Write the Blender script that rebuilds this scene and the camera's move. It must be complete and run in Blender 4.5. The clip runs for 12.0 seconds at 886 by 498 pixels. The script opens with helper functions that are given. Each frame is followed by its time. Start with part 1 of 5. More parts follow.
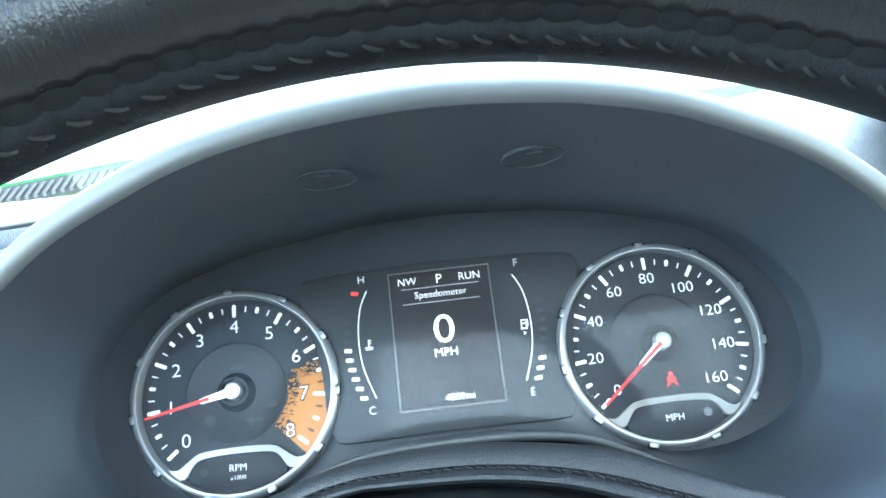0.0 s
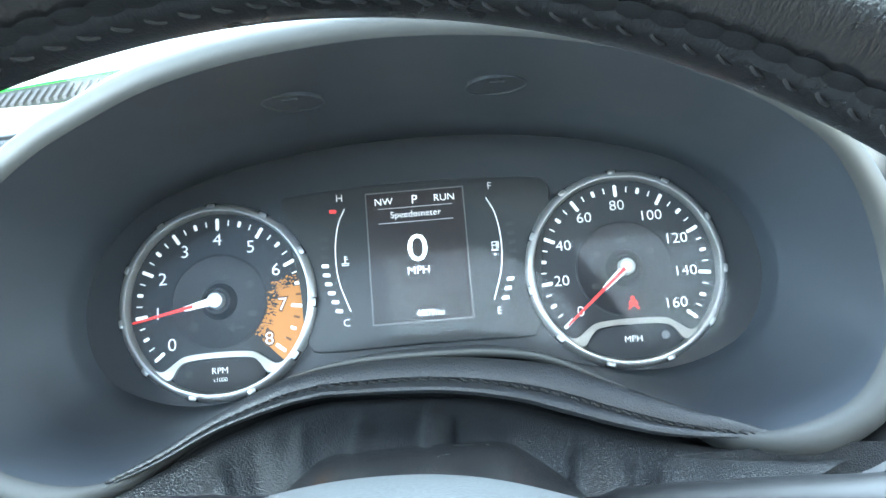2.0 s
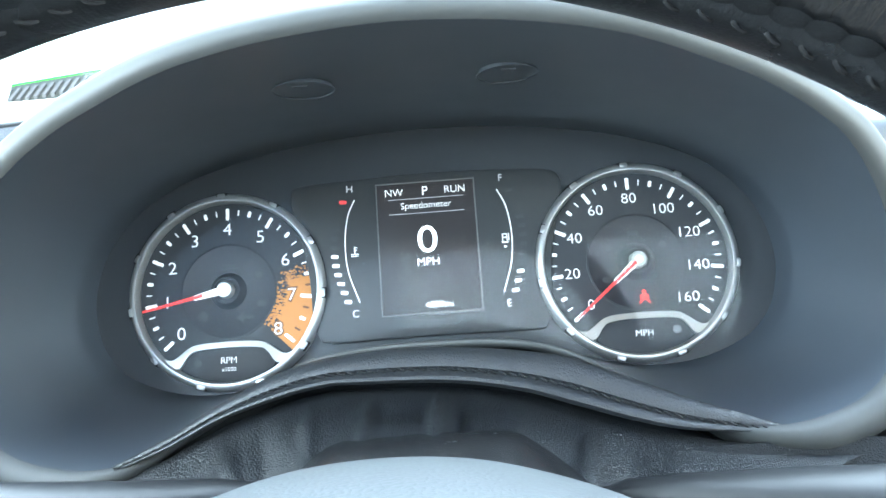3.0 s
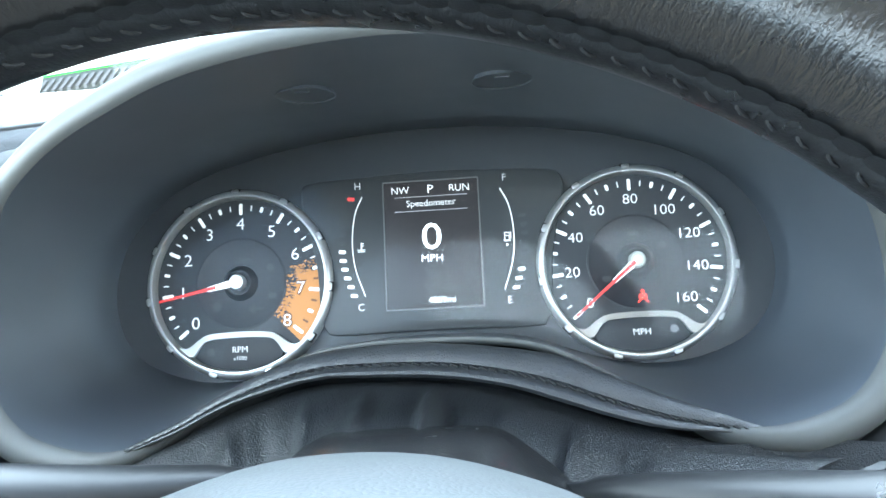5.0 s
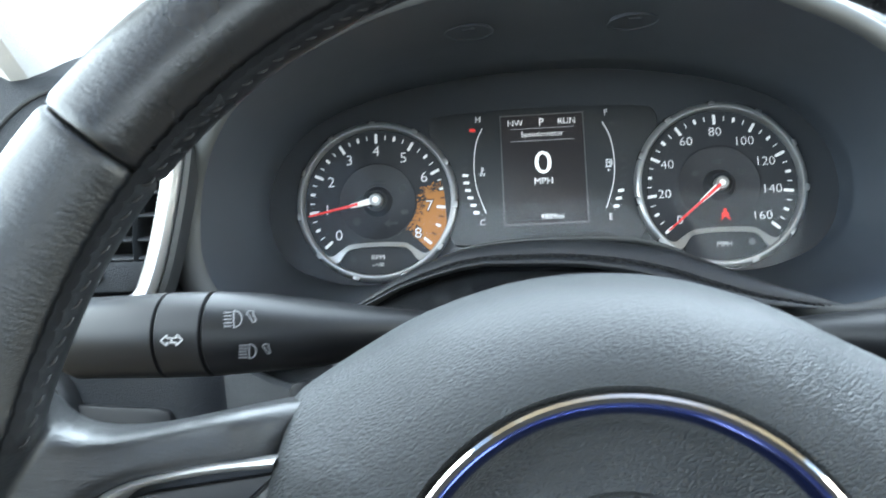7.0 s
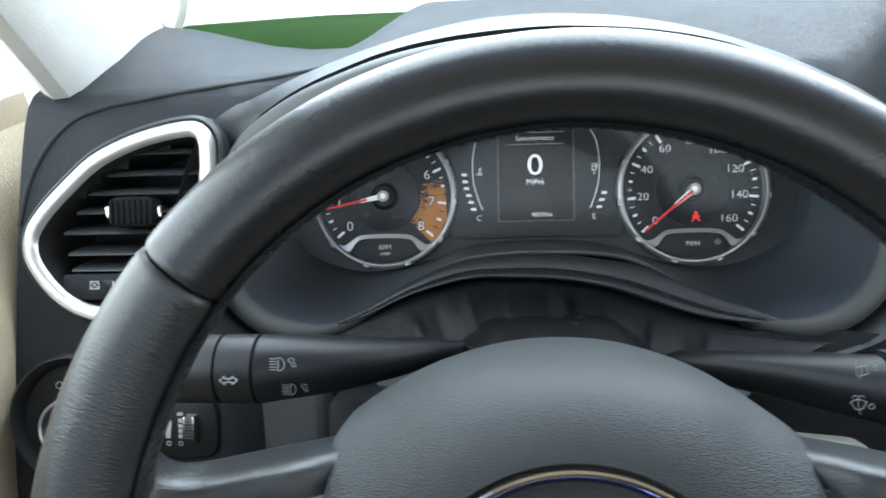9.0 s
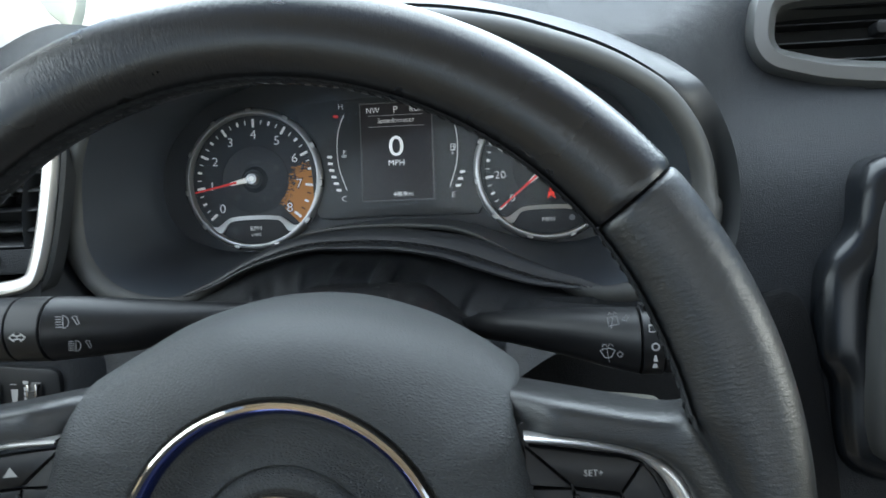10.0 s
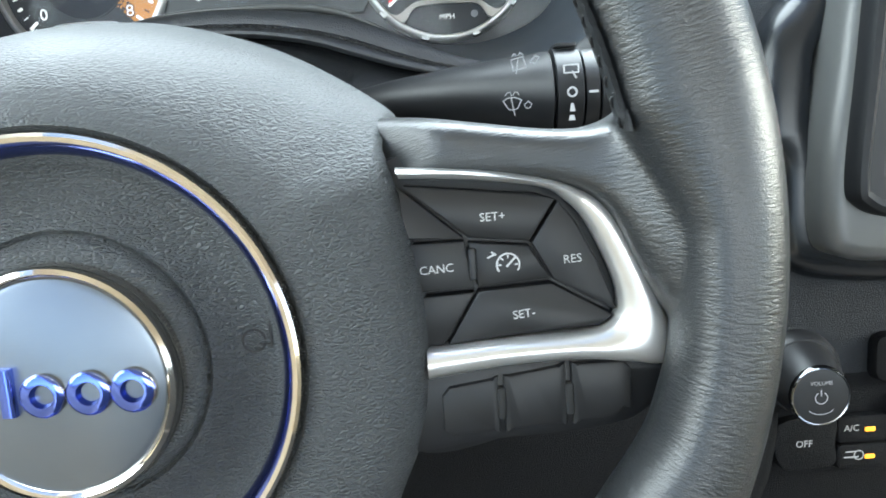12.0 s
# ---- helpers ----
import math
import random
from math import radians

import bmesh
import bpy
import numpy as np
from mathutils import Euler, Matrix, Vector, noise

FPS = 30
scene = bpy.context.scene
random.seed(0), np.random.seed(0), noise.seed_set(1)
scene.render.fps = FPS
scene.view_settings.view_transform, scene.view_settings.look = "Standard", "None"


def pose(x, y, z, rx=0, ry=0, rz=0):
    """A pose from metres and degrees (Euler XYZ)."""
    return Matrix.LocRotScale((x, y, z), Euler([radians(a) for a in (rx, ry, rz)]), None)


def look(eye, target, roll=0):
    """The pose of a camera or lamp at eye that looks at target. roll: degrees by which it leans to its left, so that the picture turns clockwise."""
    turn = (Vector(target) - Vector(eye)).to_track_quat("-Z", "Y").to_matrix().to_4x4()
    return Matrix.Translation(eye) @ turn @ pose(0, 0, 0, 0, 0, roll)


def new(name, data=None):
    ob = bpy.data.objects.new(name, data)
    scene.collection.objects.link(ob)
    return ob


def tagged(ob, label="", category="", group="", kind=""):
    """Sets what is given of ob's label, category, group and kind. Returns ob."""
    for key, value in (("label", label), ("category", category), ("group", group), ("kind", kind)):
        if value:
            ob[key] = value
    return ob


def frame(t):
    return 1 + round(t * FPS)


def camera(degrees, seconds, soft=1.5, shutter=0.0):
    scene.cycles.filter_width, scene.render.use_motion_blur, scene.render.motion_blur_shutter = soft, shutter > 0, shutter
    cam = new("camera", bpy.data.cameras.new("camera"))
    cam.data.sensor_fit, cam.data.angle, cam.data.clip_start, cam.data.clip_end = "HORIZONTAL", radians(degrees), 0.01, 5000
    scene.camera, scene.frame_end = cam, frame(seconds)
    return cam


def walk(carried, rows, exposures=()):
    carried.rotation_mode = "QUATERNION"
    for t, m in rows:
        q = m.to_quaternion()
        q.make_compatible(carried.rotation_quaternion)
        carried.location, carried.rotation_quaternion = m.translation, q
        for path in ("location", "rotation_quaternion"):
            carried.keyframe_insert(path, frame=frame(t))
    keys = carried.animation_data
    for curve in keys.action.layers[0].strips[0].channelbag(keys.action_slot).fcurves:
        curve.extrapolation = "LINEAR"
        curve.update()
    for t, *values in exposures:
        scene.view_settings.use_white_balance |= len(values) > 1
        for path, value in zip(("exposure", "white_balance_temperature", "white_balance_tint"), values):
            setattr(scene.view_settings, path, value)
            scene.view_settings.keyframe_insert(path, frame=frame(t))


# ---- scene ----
# Lengths are centimetres in the frame of the instrument face: x right, y ahead, z up along the face.
CM = 0.01
DASH = pose(0, 0, 0.95, -22, 0, 0)
cam = camera(63.0, 12.0, soft=1.6, shutter=0.2)
ROWS = [
    (0.0, -0.41, -37.51, -6.73, 107.01, 6.59, 0.75),
    (0.5, 0.54, -38.06, -6.15, 103.02, 6.13, 1.07),
    (1.0, 0.97, -37.89, -7.41, 101.47, 5.74, 1.22),
    (1.5, 1.69, -38.72, -6.60, 100.10, 4.98, 1.35),
    (2.0, 1.81, -38.78, -6.82, 100.20, 4.59, 1.52),
    (2.5, 2.18, -38.73, -7.09, 100.45, 4.24, 2.67),
    (3.0, 1.85, -38.51, -7.25, 100.28, 3.91, 2.32),
    (3.2, 1.44, -38.50, -7.55, 100.57, 3.75, 2.32),
    (4.8, 2.73, -39.82, -7.38, 99.96, 2.79, 4.61),
    (5.0, 3.51, -39.63, -6.94, 99.31, 2.64, 4.70),
    (5.5, 3.34, -40.06, -7.06, 99.00, 2.46, 5.30),
    (6.0, 2.35, -40.74, -7.82, 99.68, 2.17, 4.89),
    (6.5, 0.12, -43.30, -8.86, 98.91, 2.17, 4.66),
    (7.0, -2.98, -46.50, -10.84, 97.07, 1.93, 4.88),
    (7.2, -4.47, -46.61, -12.05, 95.19, 1.84, 4.51),
    (8.8, -5.22, -51.81, -4.78, 88.59, 1.04, 4.22),
    (9.0, -2.71, -52.49, -4.24, 88.48, 1.10, 4.40),
    (9.5, 4.89, -53.45, -4.13, 88.60, 1.34, 5.16),
    (10.0, 8.46, -53.33, -6.67, 89.16, 1.94, 5.63),
    (10.5, 10.41, -50.42, -10.13, 90.26, 2.13, 2.30),
    (11.0, 10.92, -47.81, -12.93, 88.61, 2.97, -0.01),
    (11.5, 11.06, -46.34, -13.66, 85.15, 3.39, -1.21),
    (12.0, 9.56, -46.16, -13.21, 81.67, 3.80, -0.85),
]
EXPOSURES = [(0.0, 2.95, 5500, -4), (0.5, 3.35, 5600, -4), (1.0, 3.1, 5600, -3), (1.5, 2.95, 5700, -3), (2.5, 2.95, 5850, -1), (5.0, 2.95, 5900, 0), (5.5, 2.9, 5900, 0), (6.0, 2.9, 5900, 1), (6.5, 2.95, 6100, 2), (7.0, 2.05, 6300, 4), (7.2, 1.95, 6300, 4), (8.8, 1.2, 6500, 5), (9.5, 1.1, 6500, 5), (10.0, 0.95, 6500, 5), (10.5, 2.0, 6700, 3), (11.0, 2.4, 6700, 3), (12.0, 2.45, 6700, 3)]
walk(cam, [(t, DASH @ pose(x * CM, y * CM, z * CM, rx, ry, rz)) for t, x, y, z, rx, ry, rz in ROWS], EXPOSURES)


# ---- light ----
world = bpy.data.worlds.new("sky")
scene.world = world
world.use_nodes = True
wn = world.node_tree.nodes
sky = wn.new("ShaderNodeTexSky")
sky.sky_type, sky.sun_disc = "NISHITA", False
sky.sun_elevation, sky.sun_rotation = radians(45), radians(158)
world.node_tree.links.new(sky.outputs[0], wn["Background"].inputs[0])
wn["Background"].inputs[1].default_value = 0.15
sun = new("sun", bpy.data.lights.new("sun", "SUN"))
sun.data.energy, sun.data.angle, sun.data.color = 5.0, radians(0.5), (1.0, 0.95, 0.87)
sun.matrix_basis = look((1.2, -3, 3.2), (0, 0, 0))


def level(x, up, back):
    """A place so many centimetres above and behind the instrument face, in true level directions."""
    return (x, -0.375 * up - 0.927 * back, 0.927 * up - 0.375 * back)


def window_light(name, eye, target, wide, high, watts, colour):
    """An added area lamp that stands in for daylight through a window."""
    ob = new(name, bpy.data.lights.new(name, "AREA"))
    ob.data.shape, ob.data.size, ob.data.size_y, ob.data.energy, ob.data.color = "RECTANGLE", wide, high, watts, colour
    ob.matrix_basis = look(DASH @ (Vector(eye) * CM), DASH @ (Vector(target) * CM))
    return ob


# places and watts are tuned to shape the cabin's light; the rear lamp is fill
window_light("windscreen_light", level(14, 44, -6), level(14, -8, 44), 1.0, 0.64, 11, (0.78, 0.89, 1.0))
window_light("driver_window_light", level(-46, 24, 38), level(0, 8, 40), 0.7, 0.4, 3.0, (0.86, 0.95, 1.0))
window_light("passenger_window_light", level(111, 24, 38), level(40, 6, 40), 0.5, 0.4, 3.9, (0.94, 0.95, 0.9))
window_light("rear_window_light", level(36, 46, 188), level(36, 20, 100), 1.1, 0.3, 1.9, (0.9, 0.96, 1.0))


# ---- materials ----
def material(name, base, rough=0.5, metal=0.0, grain="", size=0.0015, depth=0.3, mottle=0.15, spec=0.5, wrinkle=0.0, stretch=(1, 1, 1)):
    """A surface with grain of the given size in metres, slight change of colour and of gloss over some centimetres."""
    m = bpy.data.materials.new(name)
    m.use_nodes = True
    nt = m.node_tree
    b = nt.nodes["Principled BSDF"]
    b.inputs["Roughness"].default_value = rough
    b.inputs["Metallic"].default_value = metal
    b.inputs["Specular IOR Level"].default_value = spec
    tc = nt.nodes.new("ShaderNodeTexCoord")
    mp = nt.nodes.new("ShaderNodeMapping")
    mp.inputs["Scale"].default_value = stretch
    nt.links.new(tc.outputs["Object"], mp.inputs["Vector"])
    big = nt.nodes.new("ShaderNodeTexNoise")
    big.inputs["Scale"].default_value, big.inputs["Detail"].default_value = 35.0, 6.0
    nt.links.new(tc.outputs["Object"], big.inputs["Vector"])
    mix = nt.nodes.new("ShaderNodeMix")
    mix.data_type = "RGBA"
    mix.inputs[6].default_value = (*[c * (1 - mottle) for c in base], 1)
    mix.inputs[7].default_value = (*[min(1, c * (1 + mottle)) for c in base], 1)
    nt.links.new(big.outputs[0], mix.inputs[0])
    nt.links.new(mix.outputs[2], b.inputs["Base Color"])
    mr = nt.nodes.new("ShaderNodeMapRange")
    mr.inputs["To Min"].default_value, mr.inputs["To Max"].default_value = max(0.02, rough * 0.85), min(1, rough * 1.15)
    nt.links.new(big.outputs[0], mr.inputs["Value"])
    nt.links.new(mr.outputs[0], b.inputs["Roughness"])
    last = None
    if grain == "cells":
        v = nt.nodes.new("ShaderNodeTexVoronoi")
        v.feature = "DISTANCE_TO_EDGE"
        v.inputs["Scale"].default_value = 1 / size
        warp = nt.nodes.new("ShaderNodeTexNoise")
        warp.inputs["Scale"].default_value = 0.7 / size
        shift = nt.nodes.new("ShaderNodeVectorMath")
        shift.operation = "MULTIPLY_ADD"
        shift.inputs[1].default_value = (size, size, size)
        nt.links.new(mp.outputs[0], warp.inputs["Vector"])
        nt.links.new(warp.outputs["Color"], shift.inputs[0])
        nt.links.new(mp.outputs[0], shift.inputs[2])
        nt.links.new(shift.outputs[0], v.inputs["Vector"])
        crease = nt.nodes.new("ShaderNodeMapRange")
        crease.interpolation_type = "SMOOTHSTEP"
        crease.inputs["From Max"].default_value = 0.3
        nt.links.new(v.outputs["Distance"], crease.inputs["Value"])
        last = crease.outputs[0]
        sign = 1.0
    elif grain:
        v = nt.nodes.new("ShaderNodeTexNoise")
        v.inputs["Scale"].default_value, v.inputs["Detail"].default_value = 1 / size, 4.0
        nt.links.new(mp.outputs[0], v.inputs["Vector"])
        last = v.outputs[0]
        sign = 1
    if last:
        bump = nt.nodes.new("ShaderNodeBump")
        bump.inputs["Strength"].default_value = depth
        bump.inputs["Distance"].default_value = size * 0.8 * sign
        nt.links.new(last, bump.inputs["Height"])
        out = bump
        if wrinkle:
            w = nt.nodes.new("ShaderNodeTexNoise")
            w.inputs["Scale"].default_value, w.inputs["Detail"].default_value, w.inputs["Distortion"].default_value = 140.0, 3.0, 1.2
            nt.links.new(mp.outputs[0], w.inputs["Vector"])
            out = nt.nodes.new("ShaderNodeBump")
            out.inputs["Strength"].default_value, out.inputs["Distance"].default_value = wrinkle, 0.002
            nt.links.new(w.outputs[0], out.inputs["Height"])
            nt.links.new(bump.outputs[0], out.inputs["Normal"])
        nt.links.new(out.outputs[0], b.inputs["Normal"])
    return m


def glow(name, colour, strength, base=None):
    m = material(name, base or colour, 0.5, mottle=0.0)
    b = m.node_tree.nodes["Principled BSDF"]
    b.inputs["Emission Color"].default_value = (*colour, 1)
    b.inputs["Emission Strength"].default_value = strength
    return m


def clear(name, gloss):
    """A thin clear pane: it lets light through and mirrors a little."""
    m = bpy.data.materials.new(name)
    m.use_nodes = True
    nt = m.node_tree
    nt.nodes.remove(nt.nodes["Principled BSDF"])
    t, g, f, x = (nt.nodes.new(k) for k in ("ShaderNodeBsdfTransparent", "ShaderNodeBsdfGlossy", "ShaderNodeFresnel", "ShaderNodeMixShader"))
    g.inputs["Roughness"].default_value = 0.05
    f.inputs["IOR"].default_value = gloss
    nt.links.new(f.outputs[0], x.inputs[0])
    nt.links.new(t.outputs[0], x.inputs[1])
    nt.links.new(g.outputs[0], x.inputs[2])
    nt.links.new(x.outputs[0], nt.nodes["Material Output"].inputs[0])
    return m


RIMLEATHER = material("pleated black rim leather", (0.009, 0.009, 0.0095), 0.28, grain="cells", size=0.0008, depth=0.07, spec=0.5)


def pleats(m, strength):
    """Fine short folds across the rim: they run outwards from the wheel's axis and come in patches."""
    nt = m.node_tree
    tc, sep, com, n, v, patch, mul, ease, bp = (nt.nodes.new(k) for k in ("ShaderNodeTexCoord", "ShaderNodeSeparateXYZ", "ShaderNodeCombineXYZ", "ShaderNodeTexNoise", "ShaderNodeTexVoronoi", "ShaderNodeTexNoise", "ShaderNodeMath", "ShaderNodeMapRange", "ShaderNodeBump"))
    ang, arc_, dep, rad, sq, rr, fold = (nt.nodes.new("ShaderNodeMath") for _ in range(7))
    ang.operation, arc_.operation, dep.operation, rad.operation, sq.operation, rr.operation = "ARCTAN2", "MULTIPLY", "MULTIPLY", "MULTIPLY", "MULTIPLY", "SQRT"
    summed = nt.nodes.new("ShaderNodeMath")
    arc_.inputs[1].default_value, dep.inputs[1].default_value = 0.167, 0.2
    nt.links.new(tc.outputs["Object"], sep.inputs[0])
    nt.links.new(sep.outputs["Z"], ang.inputs[0])
    nt.links.new(sep.outputs["X"], ang.inputs[1])
    nt.links.new(ang.outputs[0], arc_.inputs[0])
    nt.links.new(sep.outputs["Y"], dep.inputs[0])
    nt.links.new(sep.outputs["X"], rad.inputs[0])
    nt.links.new(sep.outputs["X"], rad.inputs[1])
    nt.links.new(sep.outputs["Z"], sq.inputs[0])
    nt.links.new(sep.outputs["Z"], sq.inputs[1])
    nt.links.new(rad.outputs[0], summed.inputs[0])
    nt.links.new(sq.outputs[0], summed.inputs[1])
    nt.links.new(summed.outputs[0], rr.inputs[0])
    out = nt.nodes.new("ShaderNodeMath")
    out.operation = "MULTIPLY"
    out.inputs[1].default_value = 0.2
    nt.links.new(rr.outputs[0], out.inputs[0])
    nt.links.new(arc_.outputs[0], com.inputs[0])
    nt.links.new(dep.outputs[0], com.inputs[1])
    nt.links.new(out.outputs[0], com.inputs[2])
    n.inputs["Scale"].default_value, n.inputs["Detail"].default_value, n.inputs["Distortion"].default_value = 560.0, 3.0, 1.0
    nt.links.new(com.outputs[0], n.inputs["Vector"])
    v.feature = "DISTANCE_TO_EDGE"
    v.inputs["Scale"].default_value = 720.0
    shift = nt.nodes.new("ShaderNodeVectorMath")
    shift.operation = "MULTIPLY_ADD"
    shift.inputs[1].default_value = (0.002, 0.002, 0.002)
    nt.links.new(n.outputs["Color"], shift.inputs[0])
    nt.links.new(com.outputs[0], shift.inputs[2])
    nt.links.new(shift.outputs[0], v.inputs["Vector"])
    ease.inputs["From Max"].default_value = 0.25
    nt.links.new(v.outputs["Distance"], ease.inputs["Value"])
    fold.operation = "MULTIPLY_ADD"
    fold.inputs[1].default_value = 1.0
    nt.links.new(n.outputs[0], fold.inputs[0])
    nt.links.new(ease.outputs[0], fold.inputs[2])
    patch.inputs["Scale"].default_value, patch.inputs["Detail"].default_value = 28.0, 2.0
    nt.links.new(tc.outputs["Object"], patch.inputs["Vector"])
    mul.operation = "MULTIPLY"
    mul.inputs[1].default_value = strength * 2
    nt.links.new(patch.outputs[0], mul.inputs[0])
    nt.links.new(mul.outputs[0], bp.inputs["Strength"])
    bp.inputs["Distance"].default_value = 0.0007
    nt.links.new(fold.outputs[0], bp.inputs["Height"])
    b = nt.nodes["Principled BSDF"]
    old = b.inputs["Normal"].links[0].from_socket
    nt.links.new(old, bp.inputs["Normal"])
    nt.links.new(bp.outputs[0], b.inputs["Normal"])


def smoother_above(m, low, high, depth):
    """The grain grows shallower from low to high, to fit the camera's soft view of the upper edge."""
    nt = m.node_tree
    tc, sep, mr = (nt.nodes.new(k) for k in ("ShaderNodeTexCoord", "ShaderNodeSeparateXYZ", "ShaderNodeMapRange"))
    nt.links.new(tc.outputs["Object"], sep.inputs[0])
    nt.links.new(sep.outputs["Z"], mr.inputs["Value"])
    mr.inputs["From Min"].default_value, mr.inputs["From Max"].default_value = low, high
    mr.inputs["To Min"].default_value, mr.inputs["To Max"].default_value = depth, depth * 0.15
    bump = [n for n in nt.nodes if n.bl_idname == "ShaderNodeBump"][0]
    nt.links.new(mr.outputs[0], bump.inputs["Strength"])


pleats(RIMLEATHER, 0.1)
GRIPLEATHER = material("creased black grip leather", (0.0135, 0.0145, 0.0155), 0.36, grain="cells", size=0.0008, depth=0.1, spec=0.55)
pleats(GRIPLEATHER, 0.125)
COWLSKIN = material("pebbled black cowl leather", (0.026, 0.0275, 0.03), 0.36, grain="cells", size=0.0015, depth=0.2, wrinkle=0.03)
DRAPESKIN = material("soft black leather", (0.012, 0.013, 0.0145), 0.36, grain="cells", size=0.0012, depth=0.36, wrinkle=0.12, spec=0.42)
VINYL = material("charcoal vinyl", (0.042, 0.0445, 0.046), 0.5, grain="cells", size=0.0013, depth=0.6, stretch=(0.62, 1, 1.3), spec=0.24)
smoother_above(VINYL, 0.015, 0.065, 0.6)
DASHPAD = material("grained charcoal dash skin", (0.0105, 0.012, 0.0143), 0.46, grain="cells", size=0.0011, depth=0.4, spec=0.16)
KNEE = material("grained black knee panel", (0.026, 0.028, 0.03), 0.48, grain="cells", size=0.0009, depth=0.7)
# black trim made darker: shade under the dashboard is put into the colour
DARKTRIM = material("grained black trim darkened for shade", (0.004, 0.0042, 0.0048), 0.6, grain="cells", size=0.0009, depth=0.5, spec=0.1)
PLASTIC = material("matt black plastic", (0.006, 0.0064, 0.0072), 0.45, grain="noise", size=0.0005, depth=0.12, spec=0.24)
SLAT = material("satin charcoal slat plastic", (0.025, 0.026, 0.028), 0.4, grain="noise", size=0.0005, depth=0.1)
STALK = material("satin black plastic", (0.01, 0.0102, 0.0112), 0.4, grain="noise", size=0.0004, depth=0.05, spec=0.28)
SHROUD = material("glossy black column plastic", (0.008, 0.008, 0.0085), 0.26, grain="noise", size=0.0004, depth=0.04, spec=0.4)
TUNNEL = material("matt dark grey plastic", (0.052, 0.06, 0.072), 0.42, grain="noise", size=0.0004, depth=0.08)
GLOSS = material("glossy dark grey surround", (0.006, 0.007, 0.0085), 0.26, mottle=0.05, spec=0.3)
POD = material("dark satin grey paint", (0.055, 0.056, 0.055), 0.36, 0.1, mottle=0.04)
LIP = material("satin grey paint", (0.05, 0.0515, 0.0505), 0.58, 0.0, mottle=0.04)
FLANK = material("satin dark grey plastic", (0.023, 0.025, 0.027), 0.45, grain="noise", size=0.0006, depth=0.12, spec=0.4)
SILVER = material("satin silver paint", (0.5, 0.49, 0.475), 0.3, 0.75, mottle=0.03)
RINGMETAL = material("satin silver plating", (0.4, 0.4, 0.395), 0.32, 0.75, mottle=0.04)
FRAMELINE = material("thin grey frame", (0.12, 0.12, 0.12), 0.4)
# chrome that mirrors blue: the reflection is put into the base colour
BLUEREFLECTION = material("chrome with painted blue reflection", (0.12, 0.18, 0.62), 0.12, 1.0, mottle=0.02)
CHROME = material("chrome", (0.55, 0.51, 0.46), 0.09, 1.0, mottle=0.02)
BADGE = material("brushed grey badge", (0.13, 0.145, 0.165), 0.3, 0.8, grain="noise", size=0.0006, depth=0.04, stretch=(0.05, 1, 1))
DIALFACE = material("dark dial face", (0.02, 0.022, 0.026), 0.6, grain="noise", size=0.0004, depth=0.05)
DIALINNER = material("dark dial centre", (0.016, 0.017, 0.021), 0.5, grain="noise", size=0.0004, depth=0.05)
PANEL = material("charcoal gauge panel", (0.027, 0.029, 0.031), 0.55, grain="noise", size=0.0004, depth=0.05)
FACE = material("cluster face", (0.03, 0.033, 0.038), 0.5, grain="noise", size=0.0004, depth=0.06)
BUTTON = material("black rubberised button", (0.009, 0.009, 0.0096), 0.45, grain="noise", size=0.0003, depth=0.06, spec=0.3)
DARKCHROME = material("dark chrome", (0.16, 0.165, 0.17), 0.15, 1.0, mottle=0.02)
# the ring's inner flank: plain chrome, its blue reflection painted in
RINGREFLECTION = material("chrome with painted deep blue reflection", (0.09, 0.125, 0.38), 0.12, 1.0, mottle=0.02)
GAP = material("dark joint", (0.004, 0.004, 0.004), 0.8)
PRINT = material("white print", (0.32, 0.32, 0.32), 0.5, mottle=0.05)
DIMPRINT = material("mid grey print", (0.18, 0.18, 0.19), 0.5)
GREYPRINT = material("dark grey print", (0.07, 0.07, 0.075), 0.5)
GHOST = material("unlit telltale", (0.035, 0.037, 0.04), 0.6)
NEEDLEWHITE = glow("white needle", (1, 0.97, 0.92), 0.12, (0.8, 0.8, 0.8))
NEEDLERED = glow("red needle", (0.9, 0.06, 0.05), 0.1, (0.7, 0.04, 0.04))
NUMERAL = glow("lit white numeral", (1, 1, 1), 0.08, (0.72, 0.72, 0.72))
ORANGE = glow("orange paint splash", (0.85, 0.3, 0.04), 0.02, (0.42, 0.17, 0.035))
BROWN = material("brown print", (0.14, 0.06, 0.02), 0.6)
SCREEN = glow("dark screen", (0.5, 0.42, 0.45), 0.006, (0.012, 0.011, 0.012))
SCREENTEXT = glow("screen writing", (1, 1, 1), 0.16)
SCREENORANGE = glow("orange screen line", (1, 0.17, 0.05), 0.13)
SCREENGREY = glow("grey screen writing", (0.4, 0.4, 0.42), 0.09)
TELLTALE = glow("red telltale", (1, 0.05, 0.03), 0.28)
LED = glow("amber indicator", (1, 0.38, 0.02), 0.16)
LENS = clear("clear lens", 1.2)
GLASS = clear("window glass", 1.45)
# bright green paint made pale: sun glare is put into the base colour
BONNET = material("satin green car paint paled for glare", (0.5, 0.76, 0.36), 0.4, mottle=0.02)
# body green of the cowl, with its shade put into the colour
SHADEGREEN = material("green paint with shade painted in", (0.004, 0.022, 0.002), 0.6, mottle=0.3, spec=0.15)
TAN = material("tan door trim", (0.45, 0.37, 0.26), 0.5, grain="cells", size=0.002, depth=0.4)
CREAM = material("cream pillar cloth", (0.38, 0.37, 0.35), 0.8, grain="noise", size=0.001, depth=0.3)
